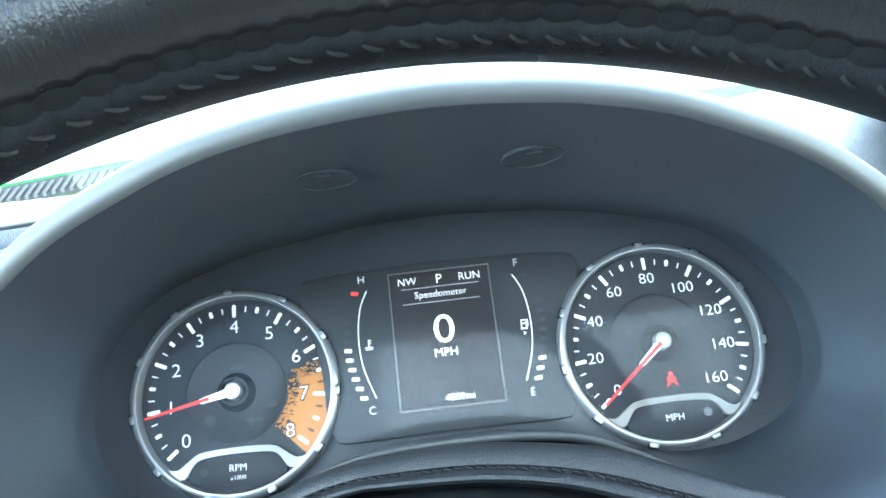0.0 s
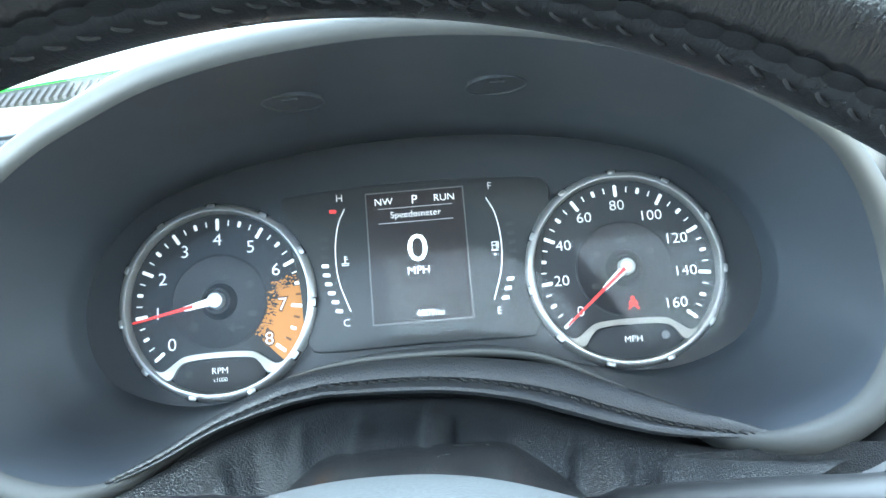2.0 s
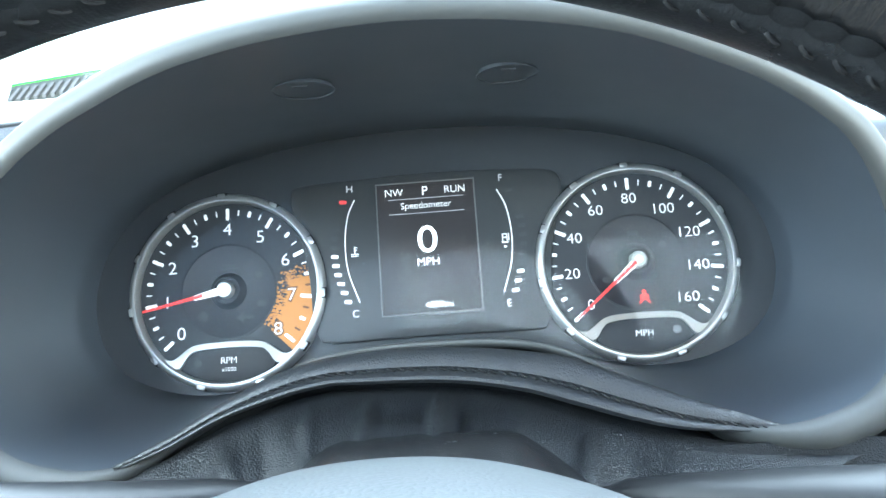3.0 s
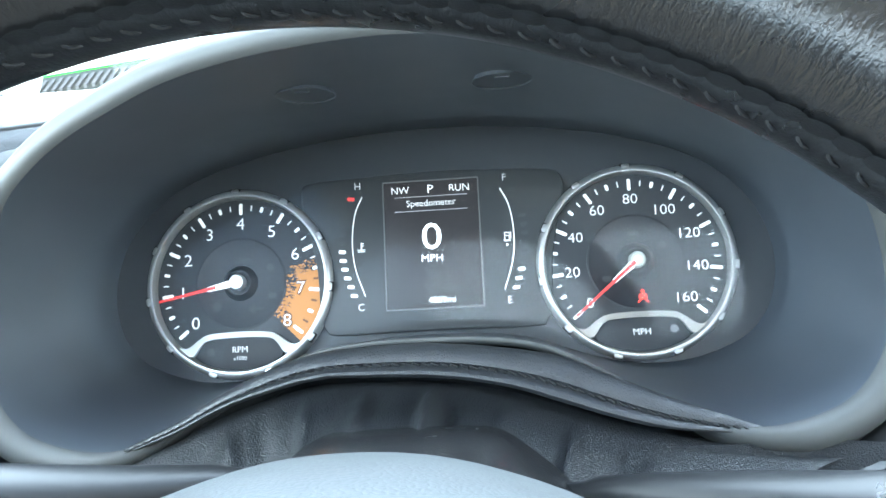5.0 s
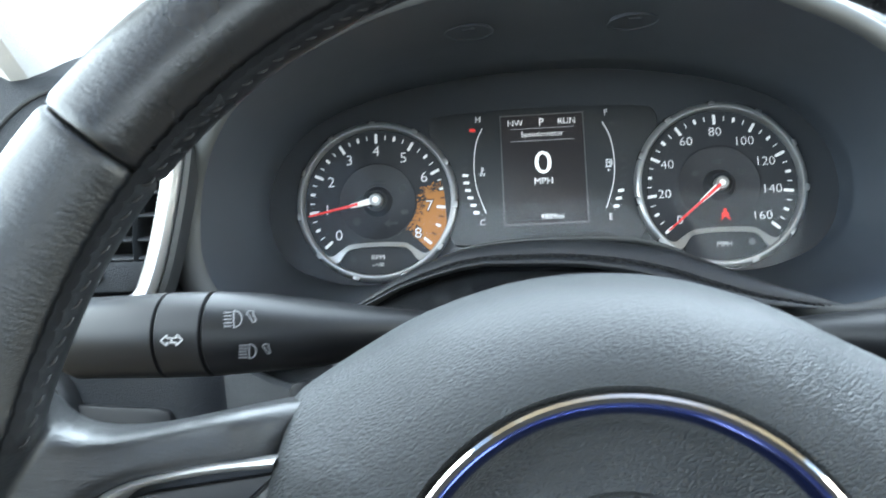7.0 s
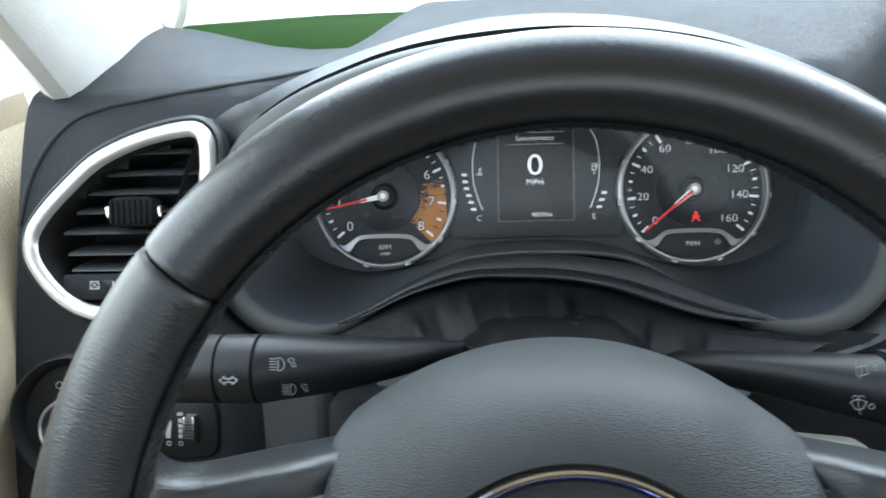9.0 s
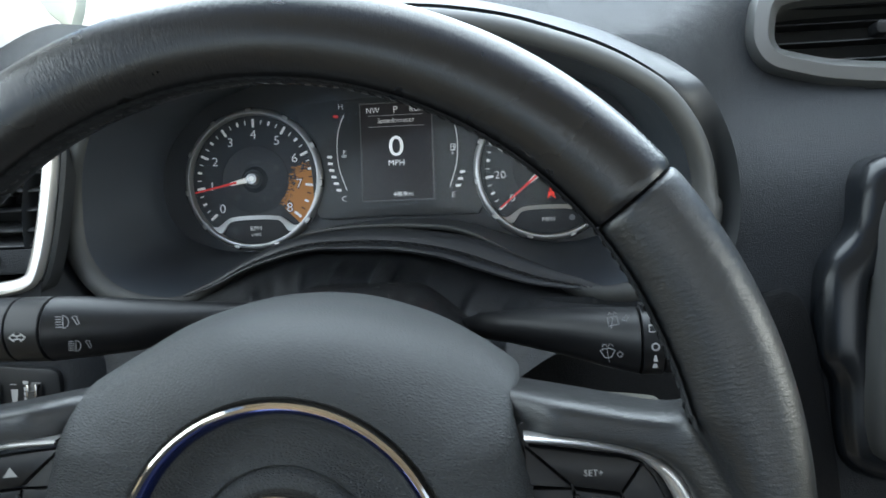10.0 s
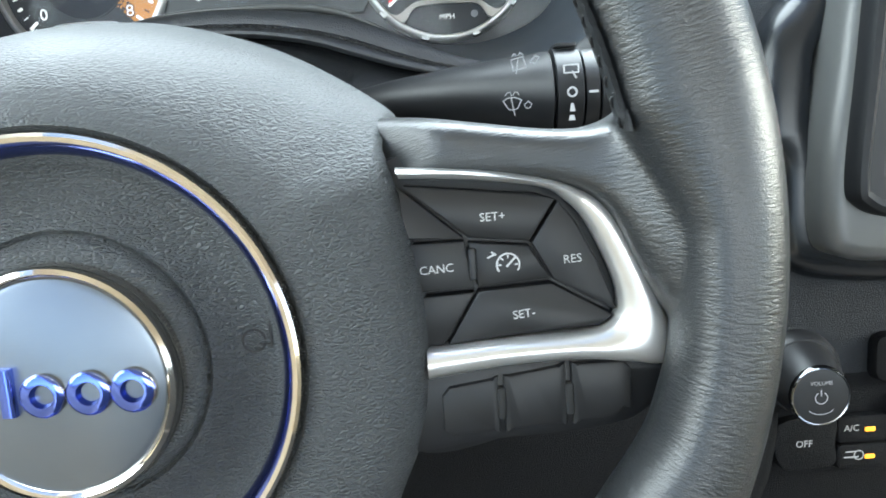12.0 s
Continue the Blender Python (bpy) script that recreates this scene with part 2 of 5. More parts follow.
SEATCLOTH = material("dark grey cloth", (0.07, 0.07, 0.073), 0.9, grain="noise", size=0.002, depth=0.4)
THREAD = material("black thread", (0.014, 0.014, 0.015), 0.55, spec=0.25)
RUBBER = material("ribbed black rubber", (0.02, 0.02, 0.02), 0.5)


# ---- mesh helpers ----
ORIGIN = {}


def inside(x, z, outline):
    """Whether (x, z) lies in the closed outline."""
    hit = False
    for (x0, z0), (x1, z1) in zip(outline, np.roll(outline, -1, axis=0)):
        if (z0 > z) != (z1 > z) and x < (x1 - x0) * (z - z0) / (z1 - z0) + x0:
            hit = not hit
    return hit



def spline(points, n, closed=True):
    """n points at even steps on a smooth curve through the given ones."""
    p = np.array(points, float)
    k = len(p)
    fine = []
    for i in range(k if closed else k - 1):
        a, b, c, d = (p[(i + j) % k] if closed else p[min(max(i + j, 0), k - 1)] for j in (-1, 0, 1, 2))
        for t in np.linspace(0, 1, 24, endpoint=False):
            fine.append(0.5 * (2 * b + (c - a) * t + (2 * a - 5 * b + 4 * c - d) * t * t + (3 * b - a - 3 * c + d) * t ** 3))
    fine.append(p[0] if closed else p[-1])
    fine = np.array(fine)
    s = np.r_[0, np.cumsum(np.linalg.norm(np.diff(fine, axis=0), axis=1))]
    at = np.linspace(0, s[-1], n, endpoint=not closed)
    return np.array([np.interp(at, s, fine[:, j]) for j in range(p.shape[1])]).T


def mirrored(half):
    """A closed outline from its right half, from top to bottom on the axis."""
    return list(half) + [(-x, *rest) for x, *rest in reversed(half) if abs(x) > 1e-6]


def inset(outline, d):
    """The closed outline moved inwards by d (outwards: minus)."""
    p = np.array(outline, float)
    t = np.roll(p, -1, axis=0) - np.roll(p, 1, axis=0)
    nrm = np.stack([-t[:, 1], t[:, 0]], 1) / (np.linalg.norm(t, axis=1)[:, None] + 1e-9)
    area = 0.5 * np.sum(p[:, 0] * np.roll(p[:, 1], -1) - np.roll(p[:, 0], -1) * p[:, 1])
    return p + nrm * d * (1 if area > 0 else -1)


def at_y(outline, y):
    return [(x, y, z) for x, z in outline]


def loft(rings, closed=True, first=False, last=False):
    bm = bmesh.new()
    vs = [[bm.verts.new(p) for p in ring] for ring in rings]
    for a, b in zip(vs, vs[1:]):
        n = len(a)
        for i in range(n if closed else n - 1):
            j = (i + 1) % n
            bm.faces.new((a[i], a[j], b[j], b[i]))
    if first:
        bm.faces.new(list(reversed(vs[0])))
    if last:
        bm.faces.new(vs[-1])
    if closed:
        bmesh.ops.recalc_face_normals(bm, faces=bm.faces)
    return bm


def plate(outline, back, front, r=0.08):
    """A plate with a rounded front edge; its front looks along -y."""
    return loft([at_y(outline, back), at_y(outline, front + r), at_y(inset(outline, r * 0.3), front + r * 0.3), at_y(inset(outline, r), front)], first=True, last=True)


def lathe(profile, x, z, n=96, last=False):
    """Turned about an axis along y through (x, z); profile of (radius, y)."""
    rings = [[(x + r * math.cos(a), y, z + r * math.sin(a)) for a in np.linspace(0, 2 * math.pi, n, endpoint=False)] for r, y in profile]
    return loft(rings, last=last)


def turned(profile, y, z, n=48):
    """Turned about an axis along x; profile of (x, radius) with, where the axis bends, its shift ahead and up."""
    full = [(*p, 0.0, 0.0)[:4] for p in profile]
    return loft([[(x, y + dy + r * math.cos(a), z + dz + r * math.sin(a)) for a in np.linspace(0, 2 * math.pi, n, endpoint=False)] for x, r, dy, dz in full], first=True, last=True)


def tube(path, r, n=10, closed=False):
    p = [Vector(q) for q in path]
    rings = []
    for i, q in enumerate(p):
        a = p[(i + 1) % len(p)] if closed or i + 1 < len(p) else q
        b = p[i - 1] if closed or i else q
        d = (a - b).normalized()
        u = d.orthogonal() if not i else (u - d * u.dot(d)).normalized()
        u.normalize()
        v = d.cross(u)
        k = r(i / (len(p) - 1)) if callable(r) else r
        rings.append([q + k * (math.cos(t) * u + math.sin(t) * v) for t in np.linspace(0, 2 * math.pi, n, endpoint=False)])
    if closed:
        rings.append(rings[0])
        bm = loft(rings)
        bmesh.ops.remove_doubles(bm, verts=bm.verts, dist=1e-5)
        return bm
    return loft(rings, first=True, last=True)


def block(x0, x1, y0, y1, z0, z1, r=0.05):
    """A box with rounded front edges."""
    k = min(r * 2, (x1 - x0) / 3, (z1 - z0) / 3)
    o = [(x0 + k, z0), (x1 - k, z0), (x1 - k * 0.3, z0 + k * 0.3), (x1, z0 + k), (x1, z1 - k), (x1 - k * 0.3, z1 - k * 0.3), (x1 - k, z1), (x0 + k, z1), (x0 + k * 0.3, z1 - k * 0.3), (x0, z1 - k), (x0, z0 + k), (x0 + k * 0.3, z0 + k * 0.3)]
    return plate(o, y1, y0, r)


def flat(outline, y):
    """A thin printed shape, 0.02 cm thick."""
    return loft([at_y(outline, y + 0.02), at_y(outline, y)], first=True, last=True)


def bar(x, z, w, h, y, turn=0.0, taper=1.0):
    """A printed bar with its middle at (x, z)."""
    c, s = math.cos(turn), math.sin(turn)
    k = min(w, h) * 0.25
    o = [(-w / 2 + k, -h / 2), (w / 2 - k, -h / 2), (w / 2, -h / 2 + k), (w / 2 * taper, h / 2 - k), (w / 2 * taper - k, h / 2), (-w / 2 * taper + k, h / 2), (-w / 2 * taper, h / 2 - k), (-w / 2, -h / 2 + k)]
    return flat([(x + u * c - v * s, z + u * s + v * c) for u, v in o], y)


def arc(x, z, r, a0, a1, w, y, n=24):
    """A printed line along a circle, angles in degrees."""
    t = np.radians(np.linspace(a0, a1, n))
    o = [(x + (r + w / 2) * math.cos(a), z + (r + w / 2) * math.sin(a)) for a in t]
    i = [(x + (r - w / 2) * math.cos(a), z + (r - w / 2) * math.sin(a)) for a in reversed(t)]
    bm = bmesh.new()
    for yy in (y,):
        vs = [bm.verts.new((p, yy, q)) for p, q in o + i]
        m = len(o)
        for k in range(m - 1):
            bm.faces.new((vs[k], vs[k + 1], vs[2 * m - 2 - k], vs[2 * m - 1 - k]))
    return bm


def joined(*bms):
    out = bms[0]
    for b in bms[1:]:
        me = bpy.data.meshes.new("part")
        b.to_mesh(me)
        b.free()
        out.from_mesh(me)
        bpy.data.meshes.remove(me)
    return out


def mesh_of(name, bm, mat, at=(0, 0, 0), angle=40):
    bmesh.ops.transform(bm, matrix=Matrix.Scale(CM, 4) @ Matrix.Translation(-Vector(at)), verts=bm.verts)
    me = bpy.data.meshes.new(name)
    bm.to_mesh(me)
    bm.free()
    me.materials.append(mat)
    me.shade_smooth()
    me.set_sharp_from_angle(angle=radians(angle))
    return me


def thing(name, label, category, at=(0, 0, 0), group="", kind=""):
    ob = new(name)
    ob.empty_display_size = 0.02
    ob.matrix_basis = DASH @ Matrix.Translation(Vector(at) * CM)
    ORIGIN[ob.name] = at
    return tagged(ob, label, category, group, kind)


def part(name, bm, mat, parent, label="", angle=40):
    at = ORIGIN[parent.name]
    ob = new(name, mesh_of(name, bm, mat, at, angle))
    ob.parent = parent
    ORIGIN[ob.name] = at
    if label:
        ob["label"] = label
    return ob


def again(name, mesh, parent, m):
    """One more piece on a shared mesh; m places it in the face's frame."""
    ob = new(name, mesh)
    ob.parent = parent
    ORIGIN[ob.name] = ORIGIN[parent.name]
    ob.matrix_basis = Matrix.Translation(-Vector(ORIGIN[parent.name]) * CM) @ m
    return ob


def solid(name, bm, mat, label, category, kind="", angle=40):
    ob = new(name, mesh_of(name, bm, mat, (0, 0, 0), angle))
    ob.matrix_basis = DASH
    ORIGIN[ob.name] = (0, 0, 0)
    return tagged(ob, label, category, "", kind)


def writing(name, words, x, y, z, height, mat, parent, wide=1.0, turn=0.0, bold=0.0):
    """Words in relief, centred at (x, z) on the plane y, with capitals of that height."""
    cu = bpy.data.curves.new(name, "FONT")
    cu.body, cu.align_x, cu.align_y = words, "CENTER", "CENTER"
    cu.size, cu.extrude, cu.offset, cu.resolution_u = height / 0.7, 0.008, bold, 3
    tmp = bpy.data.objects.new(name, cu)
    scene.collection.objects.link(tmp)
    me = bpy.data.meshes.new_from_object(tmp)
    bpy.data.objects.remove(tmp)
    bm = bmesh.new()
    bm.from_mesh(me)
    bpy.data.meshes.remove(me)
    m = Matrix.Translation((x, y, z)) @ Matrix.Rotation(-turn, 4, "Y") @ Matrix.Rotation(radians(90), 4, "X") @ Matrix.Diagonal((wide, 1, 1, 1))
    bmesh.ops.transform(bm, matrix=m, verts=bm.verts)
    return part(name, bm, mat, parent)


# ---- cabin shell and outside ----
def dash_profile(x):
    """The dashboard's section at x, from the windscreen down to the knees."""
    mid = [(22, 15.6), (10, 14.9), (4.2, 13.5), (-1.5, 10.4), (-7.2, 6.2), (-8.8, 4.0), (-9.4, -2), (-9.5, -10), (-10.0, -18), (-9.5, -28), (-7, -45)]
    left = [(22, 13.6), (10, 11.6), (3, 9.8), (-5, 6.9), (-8.6, 5.2), (-10.2, 3.4), (-11.2, -2), (-11.9, -10), (-12.3, -18), (-11.3, -28), (-8, -45)]
    right = [(22, 20), (10, 16.5), (4, 14.2), (0, 12.2), (-2.2, 9.5), (-2.9, 6), (-4.2, 2), (-8.6, -4), (-9.6, -14), (-9.6, -28), (-7, -45)]
    a = min(max((-x - 14) / 5, 0), 1)
    b = min(max((x - 16) / 9, 0), 1)
    h = min(max((-x - 7.5) / 7.5, 0), 1)
    a, b, h = (k * k * (3 - 2 * k) for k in (a, b, h))
    # the hump behind the hood begins further in than the change of the face below it
    a = np.array([h] * 4 + [(h + a) / 2] + [a] * 6)[:, None]
    p = np.array(mid) * (1 - a - b) + np.array(left) * a + np.array(right) * b
    # the top rises towards the foot of the pillar
    p[:4, 1] += np.interp(-x, (18, 22, 28, 30), (0, 0.5, 2.0, 2.2)) * np.array([1, 1, 1, 0.35])
    return spline([(y, z) for y, z in p], 90, closed=False)


SIDEVENT = [(-20.3, 2.35), (-19.3, 1.9), (-18.9, 0.9), (-18.95, -1.4), (-19.4, -4.6), (-20.0, -7.3), (-20.7, -8.75), (-22.2, -9.3), (-24.5, -9.4), (-26.6, -9.2), (-28.2, -8.5), (-29.6, -7.2), (-30.55, -5.6), (-30.55, -4.0), (-29.6, -2.5), (-28.0, -0.9), (-26.4, 0.45), (-24.6, 1.35), (-22.6, 2.0)]
CENTREHALF = [(35.2, 10.3), (30, 10.25), (26.6, 9.95), (25.0, 8.9), (24.35, 7), (24.3, 5.2), (25.2, 3.7), (27.2, 2.9), (30, 2.3), (35.2, 1.9)]
CENTREVENT = CENTREHALF + [(70.4 - x, z) for x, z in reversed(CENTREHALF[1:-1])]
MOUND = [(0, 9.3), (4, 9.1), (7.5, 8.5), (10.6, 7.6), (13.5, 6.5), (16.2, 5.0), (18.5, 3.2), (20.2, 1.0), (21.2, -1.5), (21.6, -4), (21.5, -6.5), (20.8, -8.8), (19.3, -10.8), (16.2, -11.9), (12.6, -12), (10.2, -11.5), (7.8, -11), (5.4, -10.6), (3, -10.4), (0, -10.3)]


def within_mound(x, z):
    """Whether a place lies inside the outline that the hood's shell covers."""
    zs, xs = [p[1] for p in MOUND][::-1], [p[0] for p in MOUND][::-1]
    reach = np.interp(z, zs, xs)
    return -11.6 < z < 9.0 and abs(x) < reach - 0.5


def dashboard():
    xs = np.r_[np.linspace(-31.3, 48, 190), np.linspace(50, 112, 12)]
    side_hole, centre_hole = inset(spline(SIDEVENT, 80), 0.6), inset(spline(CENTREVENT, 80), 0.7)
    bm = bmesh.new()
    vs = [[bm.verts.new((x, y, z)) for y, z in dash_profile(x)] for x in xs]
    for i in range(len(xs) - 1):
        for j in range(89):
            x, z = (xs[i] + xs[i + 1]) / 2, vs[i][j].co.z
            if vs[i][j].co.y < -3 and within_mound(x, z):
                continue
            if vs[i][j].co.y < -7 and inside(x, z, side_hole):
                continue
            if vs[i][j].co.y < 2 and inside(x, z, centre_hole):
                continue
            bm.faces.new((vs[i][j], vs[i + 1][j], vs[i + 1][j + 1], vs[i][j + 1]))
    ob = thing("dashboard", "charcoal grained soft dashboard with a raised instrument hood", "dashboard")
    part("dash_skin", bm, DASHPAD, ob)
    # the dark joint that runs along the front edge of the upper pad beside the hood
    path = []
    for x, z in spline([(-31.2, -3.5), (-30.6, -0.6), (-29.2, 1.9), (-27.2, 3.3), (-22.9, 4.2), (-19.2, 4.8), (-15.7, 5.5), (-12.2, 6.5)], 60, closed=False):
        p = dash_profile(x)
        path.append((x, np.interp(-z, -p[:, 1], p[:, 0]), z))
    part("pad_joint", tube(path, 0.16, 8), GAP, ob, "dark joint below the upper pad")
    return ob


dashboard()

OPENING = [(0, 4.1), (3.4, 3.98), (6, 3.75), (8.3, 3.4), (10.6, 2.85), (12.7, 2.25), (14.7, 1.45), (16.5, 0.4), (18.0, -1.3), (18.8, -3.3), (18.9, -5.6), (18.3, -7.4), (16.9, -8.9), (14.6, -9.7), (12.4, -9.7), (10.2, -8.75), (7.8, -7.35), (5.4, -6.15), (3, -5.7), (0, -5.6)]
LENSLINE = [(0, 6.7), (4, 6.55), (7, 6.2), (9.6, 5.75), (12, 5.1), (14, 4.35), (15.7, 3.3), (17.1, 1.9), (18.0, 0.3), (18.4, -1.7), (18.2, -3.4), (17.6, -4.8), (16.4, -6.0), (14.2, -6.9), (12, -7.2), (9.8, -7.0), (7.6, -6.4), (5.3, -5.6), (3, -5.2), (0, -5.1)]


def lip_y(z):
    return -9.5 - 7.5 * max(0.0, (z + 5) / 9) ** 2


def foot_y(x, z):
    """How far back the shell meets the dash skin."""
    a = min(max((-x - 13) / 5, 0), 1)
    side = -9.8 - 1.8 * a
    k = min(max((z - 2.0) / 6.0, 0), 1)
    return side + (-5.5 - side) * k


def instrument_hood():
    ob = thing("instrument_hood", "dark instrument hood with a satin grey lip round the gauges", "instrument hood")
    n = 220
    lens = spline(mirrored(LENSLINE), n)
    opening = spline(mirrored(OPENING), n)
    mound = spline(mirrored(MOUND), n)
    rings = []
    for k in np.linspace(0, 1, 9):
        ring = []
        for (x0, z0), (x1, z1) in zip(lens, opening):
            y1 = lip_y(z1) + (1.8 * min(1, max(0, (13.4 - abs(x1)) / 7)) if z1 < -5 else 0.0)
            ring.append((x0 + (x1 - x0) * k ** 0.8, 0.3 + (y1 - 0.3) * k, z0 + (z1 - z0) * k))
        rings.append(ring)
    part("tunnel", loft(rings), TUNNEL, ob, "matt dark grey tunnel wall")
    edge = rings[-1]
    lip = []
    for out, dy in ((0.0, 0.0), (0.1, -0.22), (0.35, -0.36), (0.75, -0.3), (1.05, 0.0), (1.3, 0.6), (1.5, 1.5), (1.56, 2.3)):
        off = inset(opening, -out)
        low = [0.22 + 1.0 * min(1, max(0, (abs(x) - 10.0) / 5.0)) ** 1.3 if z < -5 else 1.0 for x, z in opening]
        lip.append([(px + (ox - px) * f * (0.95 + 0.3 * min(1, abs(px) / 18)), ey + dy * f, pz + (oz - pz) * f) for (px, pz), (ox, oz), (_, ey, _), f in zip(opening, off, edge, low)])
    part("lip", loft(lip), LIP, ob, "satin grey lip of the hood")
    shell = []
    for out, dy in ((1.5, 3.0), (1.64, 2.8), (1.7, 2.1), (1.86, 1.8)):
        off = inset(opening, -out)
        shell.append([(ox, ey + min(dy, 1.2 + 1.8 * min(1, max(0, z0 / 2.5))), oz) if z0 > -5 or abs(x0) > 14.5 else (x0, ey + 0.6 + 0.5 * dy, z0 - 0.6 - 0.2 * out) for (ox, oz), (x0, z0), (_, ey, _) in zip(off, opening, edge)])
    start = shell[-1]
    for k in (0.25, 0.6, 1.0):
        shell.append([(a[0] + (mx - a[0]) * k, a[1] + (foot_y(mx, mz) - a[1]) * k, a[2] + (mz - a[2]) * k ** 0.7) for a, (mx, mz) in zip(start, mound)])
    shell.append([(mx * 1.01, foot_y(mx, mz) + (9.0 if mz > 4 else 2.0), mz + (3.0 if mz > 4 else 0)) for mx, mz in mound])
    part("outer_shell", loft(shell), FLANK, ob, "satin dark grey outer shell")
    for sx in (-4.15, 4.15):
        # round screw covers let into the underside of the hood
        o = [(1.15 * math.cos(a), 1.3 * math.sin(a)) for a in np.linspace(0, 2 * math.pi, 40, endpoint=False)]
        slope = 0.155
        bm = joined(loft([[(sx + u, -10.9 + v, 4.75 + slope * v - dz) for u, v in o] for dz in (-0.2, 0.0)], last=True),
                    tube([(sx + 1.08 * u, -10.9 + 1.08 * v, 4.72 + 1.08 * slope * v) for u, v in o], 0.035, 6, closed=True),
                    tube([(sx - 0.3 + 0.2 * k, -11.6, 4.62) for k in range(4)], 0.05, 6))
        part("screw_cover", bm, TUNNEL, ob)
    return ob


instrument_hood()


# ---- instrument cluster ----
CLUSTER = thing("instrument_cluster", "instrument cluster with two round dials and a small screen", "instrument cluster")
part("backplate", loft([at_y(spline(mirrored([(x * 1.03, z * 1.03) for x, z in LENSLINE]), 120), y) for y in (0.6, 0.25)], first=True, last=True), FACE, CLUSTER)
LENSPANE = part("lens", loft([[(x, -0.9 - 0.12 * (z + 7), z) for x, z in spline(mirrored(LENSLINE), 120)]], last=True), LENS, CLUSTER, "clear plastic lens")
LENSPANE.visible_shadow = False


def polar(cx, cz, r, deg):
    return cx + r * math.cos(radians(deg)), cz + r * math.sin(radians(deg))


def spot(x, y, z, turn=0.0):
    return Matrix.Translation((x * CM, y * CM, z * CM)) @ Matrix.Rotation(-turn, 4, "Y")


MAJOR = mesh_of("tick", bar(0, 0, 0.19, 0.66, 0), NUMERAL)
MEDIUM = mesh_of("tick", bar(0, 0, 0.18, 0.34, 0), NUMERAL)
MINOR = mesh_of("tick", bar(0, 0, 0.065, 0.32, 0), NUMERAL)
MINORBROWN = mesh_of("tick", bar(0, 0, 0.12, 0.34, 0), BROWN)
LUG = mesh_of("lug", block(-0.24, 0.24, -0.05, 0.3, -0.13, 0.17, 0.05), RINGMETAL)
LUGGAP = mesh_of("lug_joint", block(-0.28, 0.28, -0.02, 0.2, -0.18, 0.2, 0.02), GAP)


def dial(cx, cz, words, needle, splash):
    face = part("dial_face", lathe([(5.05, 0.2), (5.05, 0.05), (0.02, 0.05)], cx, cz, last=True), DIALFACE, CLUSTER, "dark round dial face")
    part("dial_centre", lathe([(2.62, 0.05), (2.62, 0.0), (2.52, -0.02), (2.46, 0.02), (0.02, 0.02)], cx, cz, last=True), DIALINNER, face)
    bezel = part("bezel", lathe([(4.86, 0.06), (4.9, -0.35), (4.96, -0.5), (5.06, -0.52), (5.24, -0.44), (5.34, -0.27), (5.38, 0.05), (5.38, 0.4)], cx, cz, 128), RINGMETAL, CLUSTER, "satin silver dial ring")
    for k in range(-5, 6):
        a = 90 + 32.5 * k + 2
        x, z = polar(cx, cz, 5.2, a)
        again("lug", LUG, bezel, spot(x, -0.44, z, radians(a - 90)))
        again("lug_joint", LUGGAP, bezel, spot(x, -0.44, z, radians(a - 90)))
    for i in range(33):
        v = i / 4
        a = 220 - 32.5 * v
        hot = splash and v > 6.6
        r, me = (4.28, MAJOR) if i % 4 == 0 else (4.36, MEDIUM) if i % 2 == 0 else (4.36, MINORBROWN if hot else MINOR)
        x, z = polar(cx, cz, r, a)
        again("tick", me, face, spot(x, 0.0 - 0.03 * hot, z, radians(a - 90)))
    for i, w in enumerate(words):
        a = 220 - 32.5 * i
        x, z = polar(cx, cz, 3.38 + (0.1 if splash and i > 5 else 0.07 * (len(w) == 2) - 0.12 * (len(w) == 3)), a)
        if splash and i > 6:
            writing("numeral", w, x, 0.025, z, 0.74, BROWN, face, 1.0, bold=0.06)
        writing("numeral", w, x, 0.0 - 0.02 * splash, z, 0.68 if splash else 0.56, NUMERAL, face, 1.08, bold=-0.01)
    # the window at the foot of the dial, with a silver arch over it
    arch = [polar(cx, cz, 5.0, a) for a in np.linspace(-42, -54, 4)]
    low = [polar(cx, cz, 5.0, a) for a in np.linspace(-54, -126, 16)]
    top = spline([(-3.75, -3.35), (-3.0, -3.55), (-2.3, -3.1), (-1.7, -2.82), (0, -2.74), (1.7, -2.82), (2.3, -3.1), (3.0, -3.55), (3.75, -3.35)], 40, closed=False)
    under = spline([(-3.1, -4.0), (-2.55, -3.95), (-2.15, -3.4), (-1.65, -3.12), (0, -3.04), (1.65, -3.12), (2.15, -3.4), (2.55, -3.95), (3.1, -4.0)], 40, closed=False)
    bm = loft([[(cx + x, y, cz + z) for x, z in (top if s < 1 else under)] for s, y in ((0, 0.06), (0, -0.25), (1, -0.3), (1, 0.06))], closed=False)
    bmesh.ops.recalc_face_normals(bm, faces=bm.faces)
    part("arch", bm, RINGMETAL, bezel, "silver arch")
    pill = spline([(cx + x, cz + z) for x, z in [(-2.45, -3.75), (-1.8, -3.15), (0, -3.02), (1.8, -3.15), (2.45, -3.75), (2.1, -4.45), (0, -4.92), (-2.1, -4.45)]], 60)
    part("window", plate(pill, 0.1, -0.1, 0.05), DIALFACE, face)
    # hub and needle
    part("needle_collar", lathe([(1.0, 0.02), (0.86, -0.25), (0.72, -0.42), (0.66, -0.42), (0.64, -0.2), (0.02, -0.2)], cx, cz, 48, last=True), DIALINNER, CLUSTER)
    pointer = part("needle", lathe([(0.44, -0.25), (0.44, -0.68), (0.38, -0.76), (0.02, -0.76)], cx, cz, 40, last=True), RINGMETAL, CLUSTER, "grey cap of the needle")
